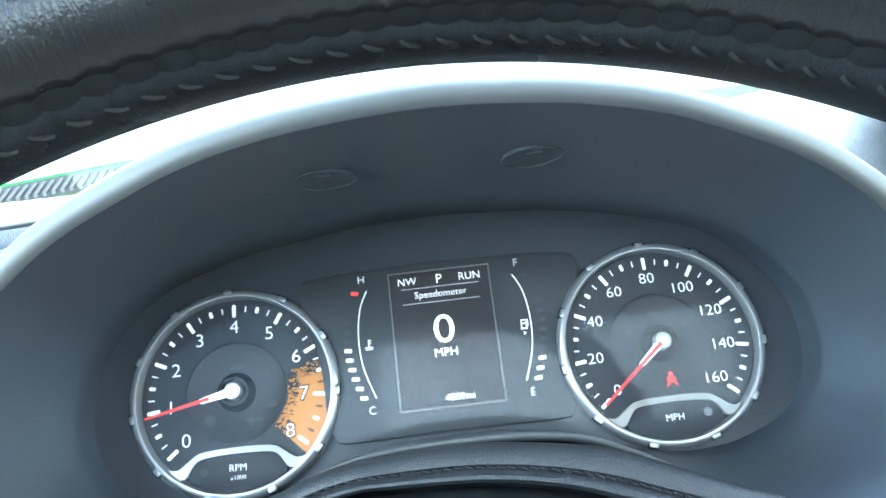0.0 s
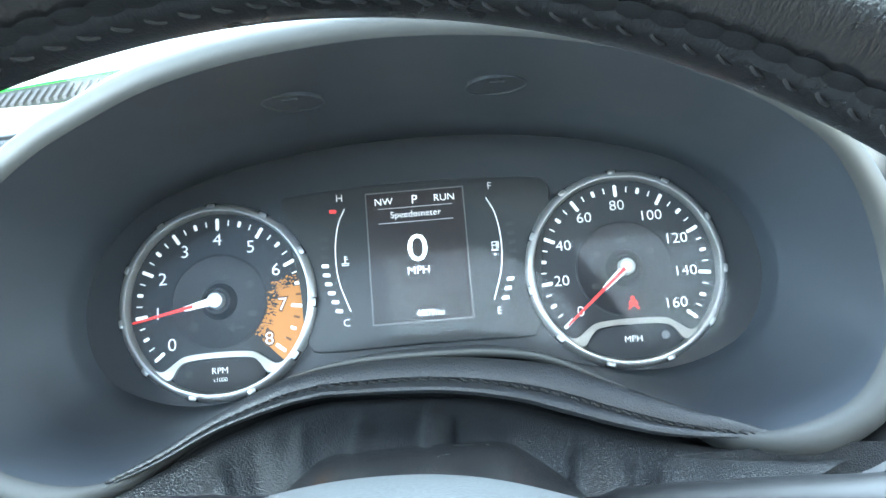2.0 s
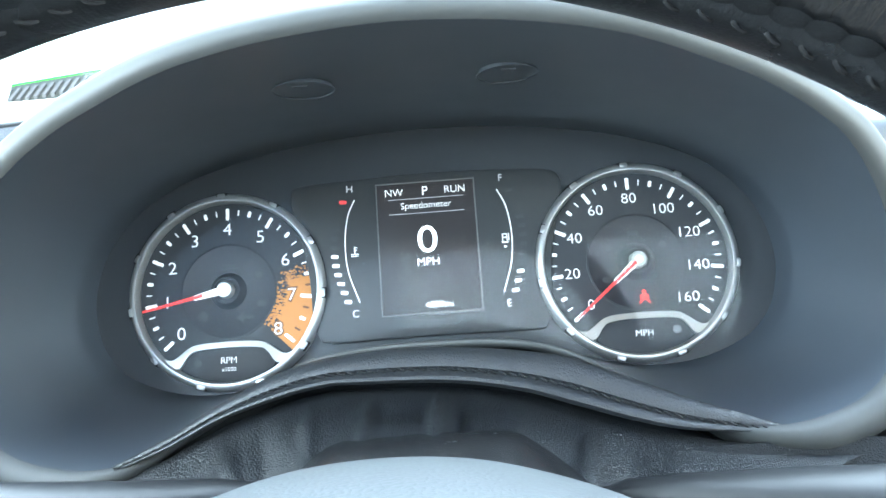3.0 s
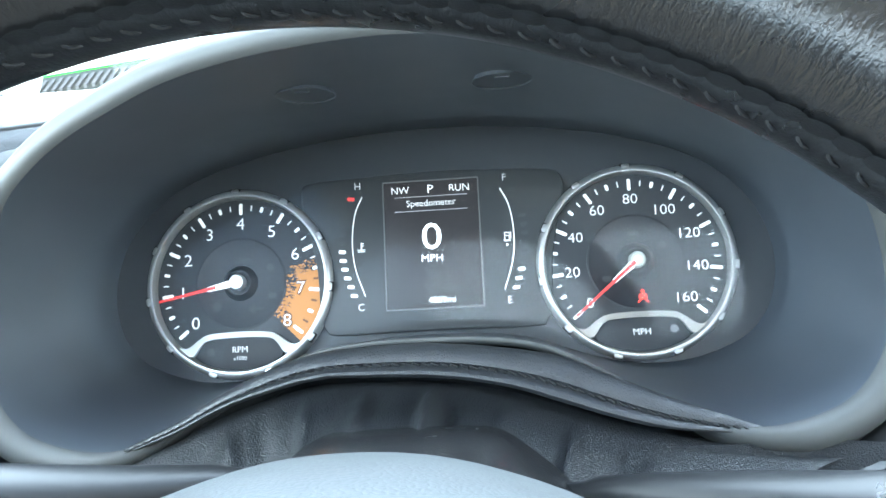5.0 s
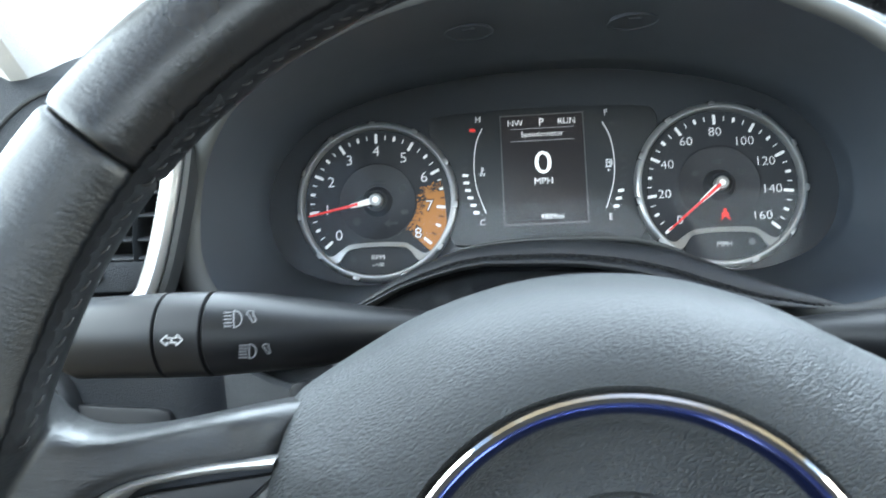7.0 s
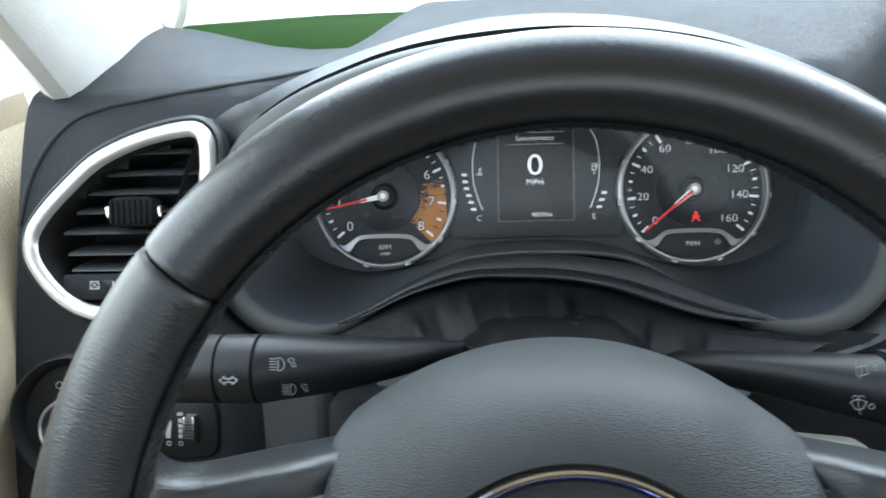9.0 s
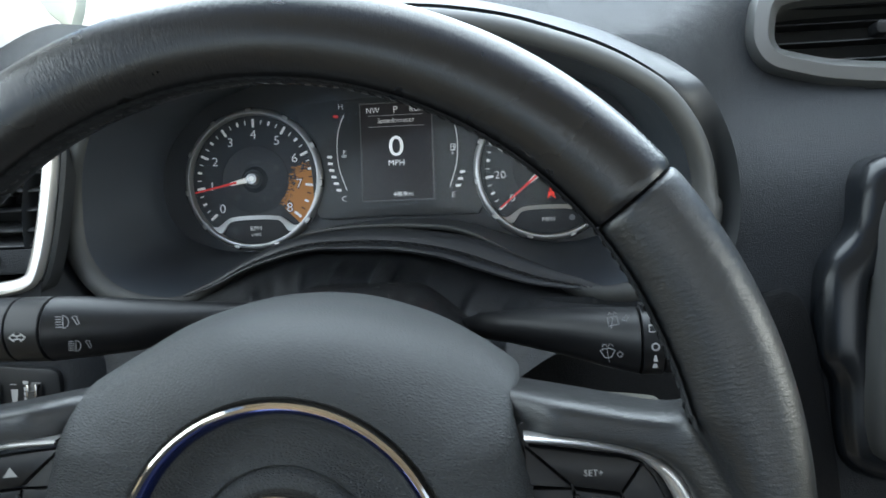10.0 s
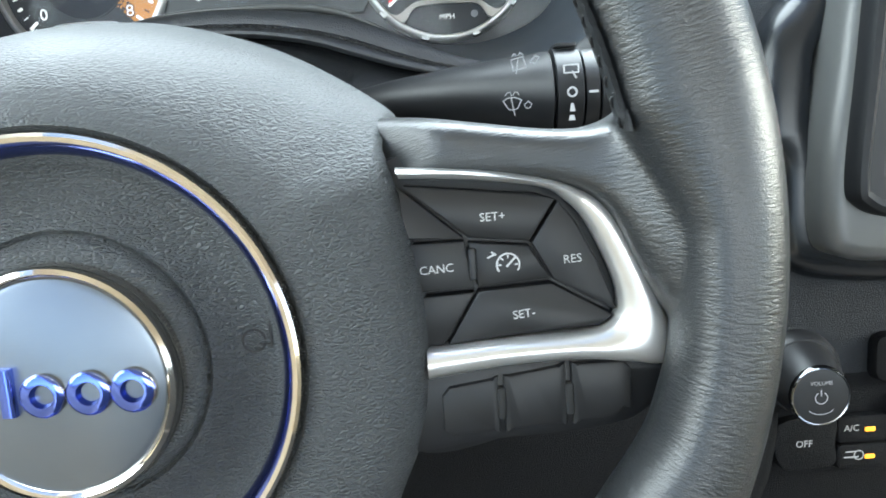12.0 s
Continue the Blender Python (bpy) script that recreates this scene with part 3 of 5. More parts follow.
    part("needle_cap", lathe([(0.22, -0.7), (0.2, -0.8), (0.02, -0.82)], cx, cz, 32, last=True), NEEDLEWHITE, pointer, "white centre")
    c, s = math.cos(radians(needle)), math.sin(radians(needle))

    def along(r, w):
        return (cx + r * c - w * s, cz + r * s + w * c)

    part("needle_root", plate([along(0.3, -0.2), along(1.7, -0.12), along(1.7, 0.12), along(0.3, 0.2)], -0.5, -0.72, 0.03), NEEDLEWHITE, pointer)
    part("needle_tip", plate([along(0.2 if not splash else 1.2, -0.09), along(4.5, -0.05), along(4.5, 0.05), along(0.2 if not splash else 1.2, 0.09)], -0.62, -0.88 if not splash else -0.76, 0.02), NEEDLERED, pointer, "red tip")
    return face


def splash_outline(cx, cz):
    rng = random.Random(7)
    out = [polar(cx, cz, 4.84, a) for a in np.linspace(7, -45, 60)]
    inner, n = [], 240
    for i in range(n):
        a = -45 + 52 * i / (n - 1)
        r = 3.12 + 0.13 * math.sin(i * 0.16) + 0.09 * math.sin(i * 0.47 + 1) + rng.uniform(-0.09, 0.09) + 0.7 * max(0, (a + 1) / 8) * rng.random() - 0.2 * max(0, math.sin((a + 36) / 10)) * rng.random()
        if rng.random() < 0.06:
            r -= rng.uniform(0.1, 0.35)
        inner.append(polar(cx, cz, r, a))
    return out + inner


TACHO = dial(-11.0, -1.72, ["0", "1", "2", "3", "4", "5", "6", "7", "8"], 191.5, True)
SPEEDO = dial(11.0, -1.72, ["0", "20", "40", "60", "80", "100", "120", "140", "160"], 219.8, False)
bmo = flat(splash_outline(-11.0, -1.72), 0.032)
rng = random.Random(3)
for i in range(230):
    a = rng.choice((rng.uniform(5, 17), rng.uniform(-42, -20), rng.uniform(-45, 14)))
    r = rng.uniform(2.95, 4.75) if a > 6 else 3.0 - abs(rng.gauss(0, 0.3))
    x, z = polar(-11.0, -1.72, r, a)
    k = rng.uniform(0.03, 0.1)
    bmo = joined(bmo, bar(x, z, k * rng.uniform(1, 2.2), k, 0.03, rng.uniform(-0.8, 0.6)))
part("red_zone", bmo, ORANGE, TACHO, "splashed orange paint of the red zone")
writing("caption", "RPM", -11.0, -0.12, -5.45, 0.34, NUMERAL, TACHO, bold=-0.004)
writing("caption", "x1000", -11.0, -0.12, -5.92, 0.22, NUMERAL, TACHO, bold=-0.004)
writing("caption", "MPH", 11.0, -0.12, -5.55, 0.34, NUMERAL, SPEEDO, bold=-0.004)
part("lamp_dot", lathe([(0.22, 0.0), (0.22, -0.12), (0.02, -0.13)], 12.7, -5.45, 24, last=True), DIMPRINT, SPEEDO)
part("lamp_dot", lathe([(0.2, 0.0), (0.2, -0.12), (0.02, -0.13)], -12.7, -5.5, 24, last=True), GHOST, TACHO)
# telltales: the red belt warning, and unlit ones in the dial centres
belt = joined(flat([(11.24 + 0.1 * math.cos(a), -3.36 + 0.1 * math.sin(a)) for a in np.linspace(0, 6.28, 16, endpoint=False)], -0.01),
              flat([(11.13, -3.5), (11.35, -3.5), (11.4, -3.78), (11.08, -3.78)], -0.008), bar(11.06, -3.62, 0.06, 0.24, -0.01, -0.25), bar(11.42, -3.62, 0.06, 0.24, -0.01, 0.25), bar(11.44, -3.88, 0.07, 0.26, -0.01, 0.8), bar(11.04, -3.88, 0.07, 0.26, -0.01, -0.8))
SIGN = part("belt_telltale", belt, TELLTALE, SPEEDO, "lit red seat-belt warning symbol")
part("belt_line", bar(11.24, -3.63, 0.045, 0.42, -0.03, 0.72), DIALINNER, SIGN)
ghosts = joined(bar(-12.4, -3.0, 0.5, 0.5, 0.01, 0.78), bar(-10.0, -3.2, 0.7, 0.14, 0.01), flat([(-10.6, -3.2), (-10.2, -2.9), (-10.2, -3.5)], 0.01), bar(-10.9, -0.4, 0.8, 0.2, 0.01), bar(-9.2, -2.5, 0.5, 0.3, 0.01), bar(-9.3, -0.9, 0.4, 0.4, 0.01, 0.4))
part("unlit_telltale", ghosts, GHOST, TACHO, "unlit telltale symbols")
part("unlit_telltale", joined(bar(11.0, -0.2, 0.6, 0.25, 0.01), bar(9.6, -0.9, 0.4, 0.35, 0.01), bar(12.5, -0.9, 0.4, 0.35, 0.01), bar(9.4, -2.6, 0.5, 0.3, 0.01)), GHOST, SPEEDO, "unlit telltale symbols")

# centre panel with the screen and the two bar gauges
outline = spline([(-7.0, 3.75), (-3.5, 3.95), (0, 4.05), (3.5, 3.95), (6.6, 3.75), (7.3, 3.3), (7.35, 2.4), (6.6, -1), (6.4, -3.8), (6.0, -4.7), (5.3, -4.95), (0, -4.9), (-5.3, -4.95), (-6.0, -4.7), (-6.4, -3.8), (-6.6, -1), (-7.35, 2.4), (-7.4, 3.2)], 140)
CPANEL = part("gauge_panel", plate(outline, 0.3, -0.12, 0.1), PANEL, CLUSTER, "charcoal panel round the screen")
part("screen_frame", joined(*[block(*b, -0.2, 0.0, *c, 0.02) for b, c in (((-2.72, 2.72), (3.48, 3.55)), ((-2.72, 2.72), (-3.75, -3.68)), ((-2.72, -2.65), (-3.7, 3.5)), ((2.65, 2.72), (-3.7, 3.5)))]), FRAMELINE, CPANEL, "thin grey frame")
SCR = part("screen", block(-2.68, 2.68, -0.16, 0.0, -3.7, 3.5, 0.02), SCREEN, CPANEL, "dark lit screen")
for w, x, z, h in (("NW", -1.72, 2.98, 0.4), ("P", -0.02, 2.98, 0.5), ("RUN", 1.62, 2.98, 0.4), ("Speedometer", 0.0, 2.2, 0.36), ("MPH", -0.05, -0.95, 0.44), ("4809mi", 0.4, -3.28, 0.36)):
    writing("screen_writing", w, x, -0.18, z, h, SCREENTEXT, SCR, 1.0, bold=-0.008)
writing("screen_writing", "0", -0.03, -0.18, 0.22, 1.5, SCREENTEXT, SCR, 1.15, bold=0.0)
part("screen_line", joined(bar(0, 2.6, 4.1, 0.03, -0.17), bar(0, 1.78, 4.1, 0.03, -0.17)), SCREENGREY, SCR)
for sx, a, b, rows in ((-1, "H", "C", 6), (1, "F", "E", 3)):
    x0 = -0.05
    writing("letter", a, sx * 4.15, -0.14, 3.4, 0.4, NUMERAL, CPANEL, bold=-0.006)
    writing("letter", b, sx * 4.1, -0.14, -3.48, 0.4, NUMERAL, CPANEL, bold=-0.006)
    # the curved scale, bowed outwards
    pts = spline([(sx * 3.9, 2.78), (sx * 4.32, 1.85), (sx * 4.52, 0.4), (sx * 4.4, -1.2), (sx * 3.86, -2.86)], 30, closed=False)
    part("scale_line", tube([(x, -0.14, z) for x, z in pts], 0.032, 6), NUMERAL, CPANEL)
    for k in range(10):
        z = -2.8 + 0.5 * k + (1.0 if k == 9 else 0)
        x = np.interp(z, [p[1] for p in pts[::-1]], [p[0] for p in pts[::-1]]) + sx * 0.6
        lit = k < rows or (sx < 0 and k == 9)
        m = NUMERAL if k < rows else NEEDLERED if lit else GHOST
        part("scale_bar", bar(x, z, 0.4, 0.2, -0.15, sx * 0.1), m, CPANEL)
def small(bm, x, z, k):
    """The printed shape shrunk about (x, z)."""
    for v in bm.verts:
        v.co.x, v.co.z = x + (v.co.x - x) * k, z + (v.co.z - z) * k
    return bm


part("fuel_symbol", small(joined(bar(4.12, 0.36, 0.34, 0.06, -0.15), bar(4.12, 0.14, 0.34, 0.06, -0.15), bar(3.97, 0.1, 0.06, 0.55, -0.15), bar(4.27, 0.1, 0.06, 0.55, -0.15), bar(4.12, -0.2, 0.46, 0.1, -0.15), bar(4.38, 0.15, 0.07, 0.5, -0.15), flat([(4.05, -0.62), (4.25, -0.5), (4.05, -0.38)][::-1], -0.15)), 4.2, -0.1, 0.8), NUMERAL, CPANEL)
part("coolant_symbol", small(joined(bar(-4.02, 0.05, 0.1, 0.6, -0.15), bar(-3.9, 0.25, 0.2, 0.07, -0.15), bar(-3.9, 0.05, 0.2, 0.07, -0.15), bar(-4.02, -0.3, 0.7, 0.07, -0.15), bar(-4.02, -0.45, 0.6, 0.07, -0.15)), -4.0, -0.15, 0.65), NUMERAL, CPANEL)

# ---- leather cowl over the steering column ----
COWL = thing("column_cowl", "black leather column cowl with a stitched top edge", "column cowl")
UPPER = [(-13.2, -9.95), (-10.6, -8.75), (-8.6, -7.6), (-6, -6.45), (-3.5, -5.95), (0.5, -5.85), (5.2, -6.5), (7.5, -7.35), (10.6, -8.7), (14.2, -10.0)]
LOWER = [(-13.2, -10.1), (-10.6, -9.2), (-8.2, -8.1), (-5.7, -7.35), (-4.3, -7.1), (-3.3, -7.05), (0.7, -7.2), (3.7, -7.7), (5.9, -8.4), (8.1, -9.15), (10.3, -9.7), (14.2, -10.15)]
up, lo = (spline(p, 140, closed=False) for p in (UPPER, LOWER))
strip = []
for k, dy in ((0.0, 0.9), (0.0, 0.0), (0.12, -0.3), (0.3, -0.52), (0.5, -0.64), (0.62, -0.66), (0.67, -0.55), (0.71, -0.5), (0.75, -0.6), (0.82, -0.82), (0.92, -0.98), (1.02, -1.0), (1.1, -0.85), (1.12, -0.4)):
    strip.append([(a[0] + (b[0] - a[0]) * k, -8.1 - 0.02 * abs(a[0]) ** 1.6 + dy * max(0.25, 1 - (abs(a[0]) / 13.5) ** 3), a[1] + (b[1] - a[1]) * k) for a, b in zip(up, lo)])
part("stitched_edge", loft(strip, closed=False), COWLSKIN, COWL, "rolled leather edge")
STITCH = mesh_of("stitch", tube([(-0.16, 0.05, 0.04), (-0.1, -0.02, 0.03), (0.1, -0.02, -0.03), (0.16, 0.05, -0.04)], 0.05, 6), THREAD)
mid = [((a[0] * 0.29 + b[0] * 0.71), -8.1 - 0.02 * abs(a[0]) ** 1.6 - 0.58 * max(0.25, 1 - (abs(a[0]) / 13.5) ** 3), a[1] * 0.29 + b[1] * 0.71) for a, b in zip(up, lo)]
mid = spline(mid, 70, closed=False)
for p, q in zip(mid[2:-3], mid[3:-2]):
    t = math.atan2(q[2] - p[2], q[0] - p[0])
    again("stitch", STITCH, COWL, spot(p[0], p[1] - 0.05, p[2], t))
drape = []
for k in np.linspace(0, 0.78, 40):
    ring = []
    for i, (b, _) in enumerate(zip(lo, up)):
        far = min(1, max(0, (abs(b[0]) - 10) / 4))
        x = b[0] * (1 + 0.2 * far * far) * (1 - 0.86 * k ** 0.75)
        y = -8.0 - 0.02 * abs(b[0]) ** 1.6 * (1 - k) - 12 * k
        z = b[1] - 0.35 - 0.5 * far - (2.4 + 0.02 * b[0] ** 2 * 0.4) * math.sin(k * 1.57) - 2.2 * k * k
        fold = sum(h * math.exp(-(((x - x0 - m * k) / w) ** 2)) for x0, m, w, h in ((-8.6, 5.4, 0.5, 0.7), (-7.0, 4.6, 0.4, -0.5), (-5.0, 2.4, 0.35, 0.4), (-2.3, 0.6, 0.3, 0.3), (0.5, -0.2, 0.28, 0.55), (1.3, -0.4, 0.3, -0.35), (3.6, -1.0, 0.35, 0.3), (6.6, -3.0, 0.45, 0.55), (8.2, -4.0, 0.4, -0.5), (9.8, -4.6, 0.5, 0.65))) * max(0, math.sin(k * 3.0)) ** 0.6 * 1.0 + 0.22 * noise.noise(Vector((x * 0.7, k * 4, 5)))
        ring.append((x, y, z + fold * min(1, k * 5)))
    drape.append(ring)
part("drape", loft(drape, closed=False), DRAPESKIN, COWL, "creased leather drape", 80)
shroud = []
for y, w, t, b in ((-7.5, 6.6, -10.4, -19), (-11.6, 6.6, -9.45, -19.5), (-12.0, 6.6, -9.15, -19.5), (-12.5, 6.6, -9.05, -19.5), (-15, 6.3, -9.1, -19.5), (-19, 5.8, -9.5, -19.5), (-23, 5.2, -10.6, -19.5)):
    shroud.append([(x, y, z) for x, z in spline(mirrored([(0, t), (w * 0.3, t - 0.02), (w * 0.47, t - 0.12), (w * 0.58, t - 0.5), (w * 0.8, t - 1.7), (w, t - 3.2), (w, t - 5), (w * 0.8, b + 1), (0, b)]), 80)])
part("column_shroud", loft(shroud, first=True, last=True), SHROUD, COWL, "glossy black column shroud")

# ---- steering wheel ----
WHEEL = thing("steering_wheel", "black leather steering wheel with silver spoke trim and chrome ring", "steering wheel", (-0.33, -29.05, -16.12))
WX, WY, WZ, WR = -0.33, -29.05, -16.12, 16.72


def lean(dx, dz):
    """How far the wheel's plane lies ahead at an offset from its middle."""
    return 0.023 * dx + 0.032 * dz


def rim_ring(deg, swell=0.0, n=36):
    """The rim's section at an angle; swell thickens it towards the spoke."""
    a = radians(deg)
    ring = []
    for t in np.linspace(0, 2 * math.pi, n, endpoint=False):
        c, s = math.cos(t), math.sin(t)
        half = 1.6 + (swell if c < 0 else 0)
        dx, dz = ((WR + half * math.copysign(abs(c) ** 0.9, c)) * k for k in (math.cos(a), math.sin(a)))
        ring.append((WX + dx, WY + lean(dx, dz) + 1.6 * math.copysign(abs(s) ** 0.95, s), WZ + dz))
    return ring


def swell_at(deg):
    """How far the rim's inner side is thickened at an angle."""
    if not -60 < deg < 240:
        return 0.3
    return np.interp(deg if deg < 90 else 180 - deg, (-48, -32, -24, -17, -10, 2, 8, 13, 22, 41, 60, 90), (0.3, 0.5, 0.1, -0.45, -0.6, -0.5, 0.0, 0.45, 0.42, 0.2, 0.08, 0.0))


def rim_piece(a0, a1, steps):
    rings = []
    for deg in np.linspace(a0, a1, steps):
        d = min(abs(deg - a0), abs(deg - a1))
        rings.append((deg, d))
    lofted = []
    for deg, d in rings:
        ring = rim_ring(deg, swell_at(deg))
        if d < 0.6:  # the leather turns in at the seam
            dx, dz = WR * math.cos(radians(deg)), WR * math.sin(radians(deg))
            c = Vector((WX + dx, WY + lean(dx, dz), WZ + dz))
            ring = [tuple(c + (Vector(p) - c) * (0.955 + 0.045 * d / 0.6)) for p in ring]
        lofted.append(ring)
    return loft(lofted, first=True, last=True)


part("upper_rim", rim_piece(39.9, 140.1, 170), RIMLEATHER, WHEEL)
part("lower_rim", rim_piece(228.3, 311.7, 90), RIMLEATHER, WHEEL)
RIMSTITCH = mesh_of("stitch", tube([(-0.15, -0.1, 0.06), (-0.11, -0.05, -0.01), (0.0, 0.02, -0.04), (0.11, 0.08, -0.01), (0.15, 0.11, 0.06)], 0.042, 6), THREAD)
PLEAT = mesh_of("pleat", loft([[(x, 0.5 * c * (1 - 0.2 * (x / 0.26) ** 2) + 0.1, (0.019 * s - 0.004) * (1 - (x / 0.27) ** 2)) for c, s in ((math.cos(t), math.sin(t)) for t in np.linspace(0, 6.283, 10, endpoint=False))] for x in (-0.26, -0.2, -0.1, 0, 0.1, 0.2, 0.26)], first=True, last=True), RIMLEATHER)
for i in range(141):
    deg = -46 + (228 + 44) * i / 140
    if (-26 < deg < 12) or (168 < deg < 206):
        continue
    a = radians(deg)
    r = WR - 1.6 - swell_at(deg)
    for me, name, out, y in ((PLEAT, "pleat", 0.07, -0.45), (RIMSTITCH, "stitch", 0.02, -0.1)):
        x, z = WX + (r + out) * math.cos(a), WZ + (r + out) * math.sin(a)
        again(name, me, WHEEL, Matrix.Translation((x * CM, (WY + lean(x - WX, z - WZ) + y) * CM, z * CM)) @ Matrix.Rotation(-(a - math.pi / 2), 4, "Y"))

HX = -0.25
HUB = [(0, -8.9), (2.0, -9.05), (3.8, -9.5), (5.5, -10.15), (7.1, -11.05), (8.2, -11.8), (8.65, -12.18), (8.73, -12.35), (8.58, -12.55), (8.4, -12.8), (8.46, -13.2), (8.75, -13.8), (9.22, -15.6), (9.5, -17.4), (9.5, -19.6), (9.22, -21), (8.45, -22.8), (7.6, -24.6), (6.2, -26.2), (4.0, -27.3), (0, -27.8)]
hub = [(HX + x * (1.04 if x < 0 else 1.0), z) for x, z in spline(mirrored(HUB), 220)]
# the notch over each spoke is cut into the edge alone
whole = [(HX + x * (1.04 if x < 0 else 1.0), z) for x, z in spline(mirrored([(8.67, -12.7) if p == (8.58, -12.55) else (8.66, -13.0) if p == (8.4, -12.8) else (8.66, -13.3) if p == (8.46, -13.2) else p for p in HUB]), 220)]
RC = (HX, -18.42)
rings = []
ang = [math.atan2(z - RC[1], x - RC[0]) for x, z in hub]
for k, top, side in ((0.0, -21.5, -21.5), (0.0, -22.9, -25.6), (0.015, -23.4, -26.6), (0.05, -24.1, -27.3), (0.12, -25.0, -27.8), (0.25, -26.1, -28.1), (0.45, -27.1, -28.25), (0.7, -27.9, -28.32), (0.92, -28.25, -28.32), (1.0, -28.28, -28.28)):
    ring = []
    for (x, z), (wx, wz), a in zip(hub, whole, ang):
        w = min(1, k / 0.05)
        x, z = x + (wx - x) * w, z + (wz - z) * w
        cx, cz = RC[0] + 6.3 * math.cos(a), RC[1] + 6.3 * math.sin(a)
        f = min(1, max(0, (-10.7 - z) / 3.2))
        y = top + (side - top) * f * f * (3 - 2 * f)
        ring.append((x + (cx - x) * k, y, z + (cz - z) * k))
    rings.append(ring)
rings += [[(RC[0] + r * math.cos(a), y, RC[1] + r * math.sin(a)) for a in ang] for r, y in ((6.22, -28.1), (6.1, -28.0), (5.6, -28.0), (5.35, -27.65), (4.9, -27.42), (4.4, -27.42), (3.9, -27.62), (3.68, -27.74), (3.62, -27.66), (3.57, -27.6), (3.52, -27.66), (3.45, -27.85), (3.25, -28.02), (3.0, -28.0))]
HUBOB = part("hub_cover", loft(rings, last=True), VINYL, WHEEL, "charcoal grained airbag cover", 60)
part("chrome_ring", lathe([(6.16, -28.0), (6.17, -28.35), (6.12, -28.5), (6.03, -28.55), (5.91, -28.52)], *RC, 128), CHROME, HUBOB, "chrome ring")
part("ring_flank", lathe([(5.91, -28.52), (5.83, -28.46), (5.74, -28.36), (5.63, -28.15), (5.56, -27.85)], *RC, 128), RINGREFLECTION, HUBOB, "chrome inner flank of the ring with a painted blue reflection")
EMBLEM = part("emblem", lathe([(2.75, -28.0), (2.75, -28.62), (2.6, -28.66), (0.02, -28.72)], RC[0], RC[1] - 0.18, 96, last=True), BADGE, HUBOB, "round brushed grey badge")
part("emblem_ring", lathe([(3.08, -28.0), (3.1, -28.5), (3.02, -28.72), (2.9, -28.78), (2.78, -28.7), (2.72, -28.55)], RC[0], RC[1] - 0.18, 96), CHROME, EMBLEM, "chrome badge ring")


def badge_mark(o, name="badge_mark"):
    return part(name, plate(o, -28.6, -28.88, 0.05), BLUEREFLECTION, EMBLEM)


# raised chrome marks on the badge, a bar and three rings; the blue is painted reflection
for cx in (-0.5, 0.65, 1.75):
    part("badge_mark", lathe([(0.56, -28.6), (0.56, -28.84), (0.5, -28.88), (0.3, -28.88), (0.24, -28.7)], cx, -18.75, 40), BLUEREFLECTION, EMBLEM)
    part("mark_edge", lathe([(0.57, -28.62), (0.57, -28.8), (0.54, -28.87)], cx, -18.75, 40), CHROME, HUBOB)
badge_mark([(-1.55, -19.25), (-1.2, -19.25), (-1.2, -18.0), (-1.55, -18.0)])
# the small moulded sign beside the badge
part("moulded_sign", joined(arc(4.55, -18.0, 0.3, 0, 350, 0.06, -27.66, 20), bar(5.0, -17.85, 0.06, 0.7, -27.66), bar(4.85, -18.1, 0.3, 0.05, -27.66)), GAP, HUBOB)


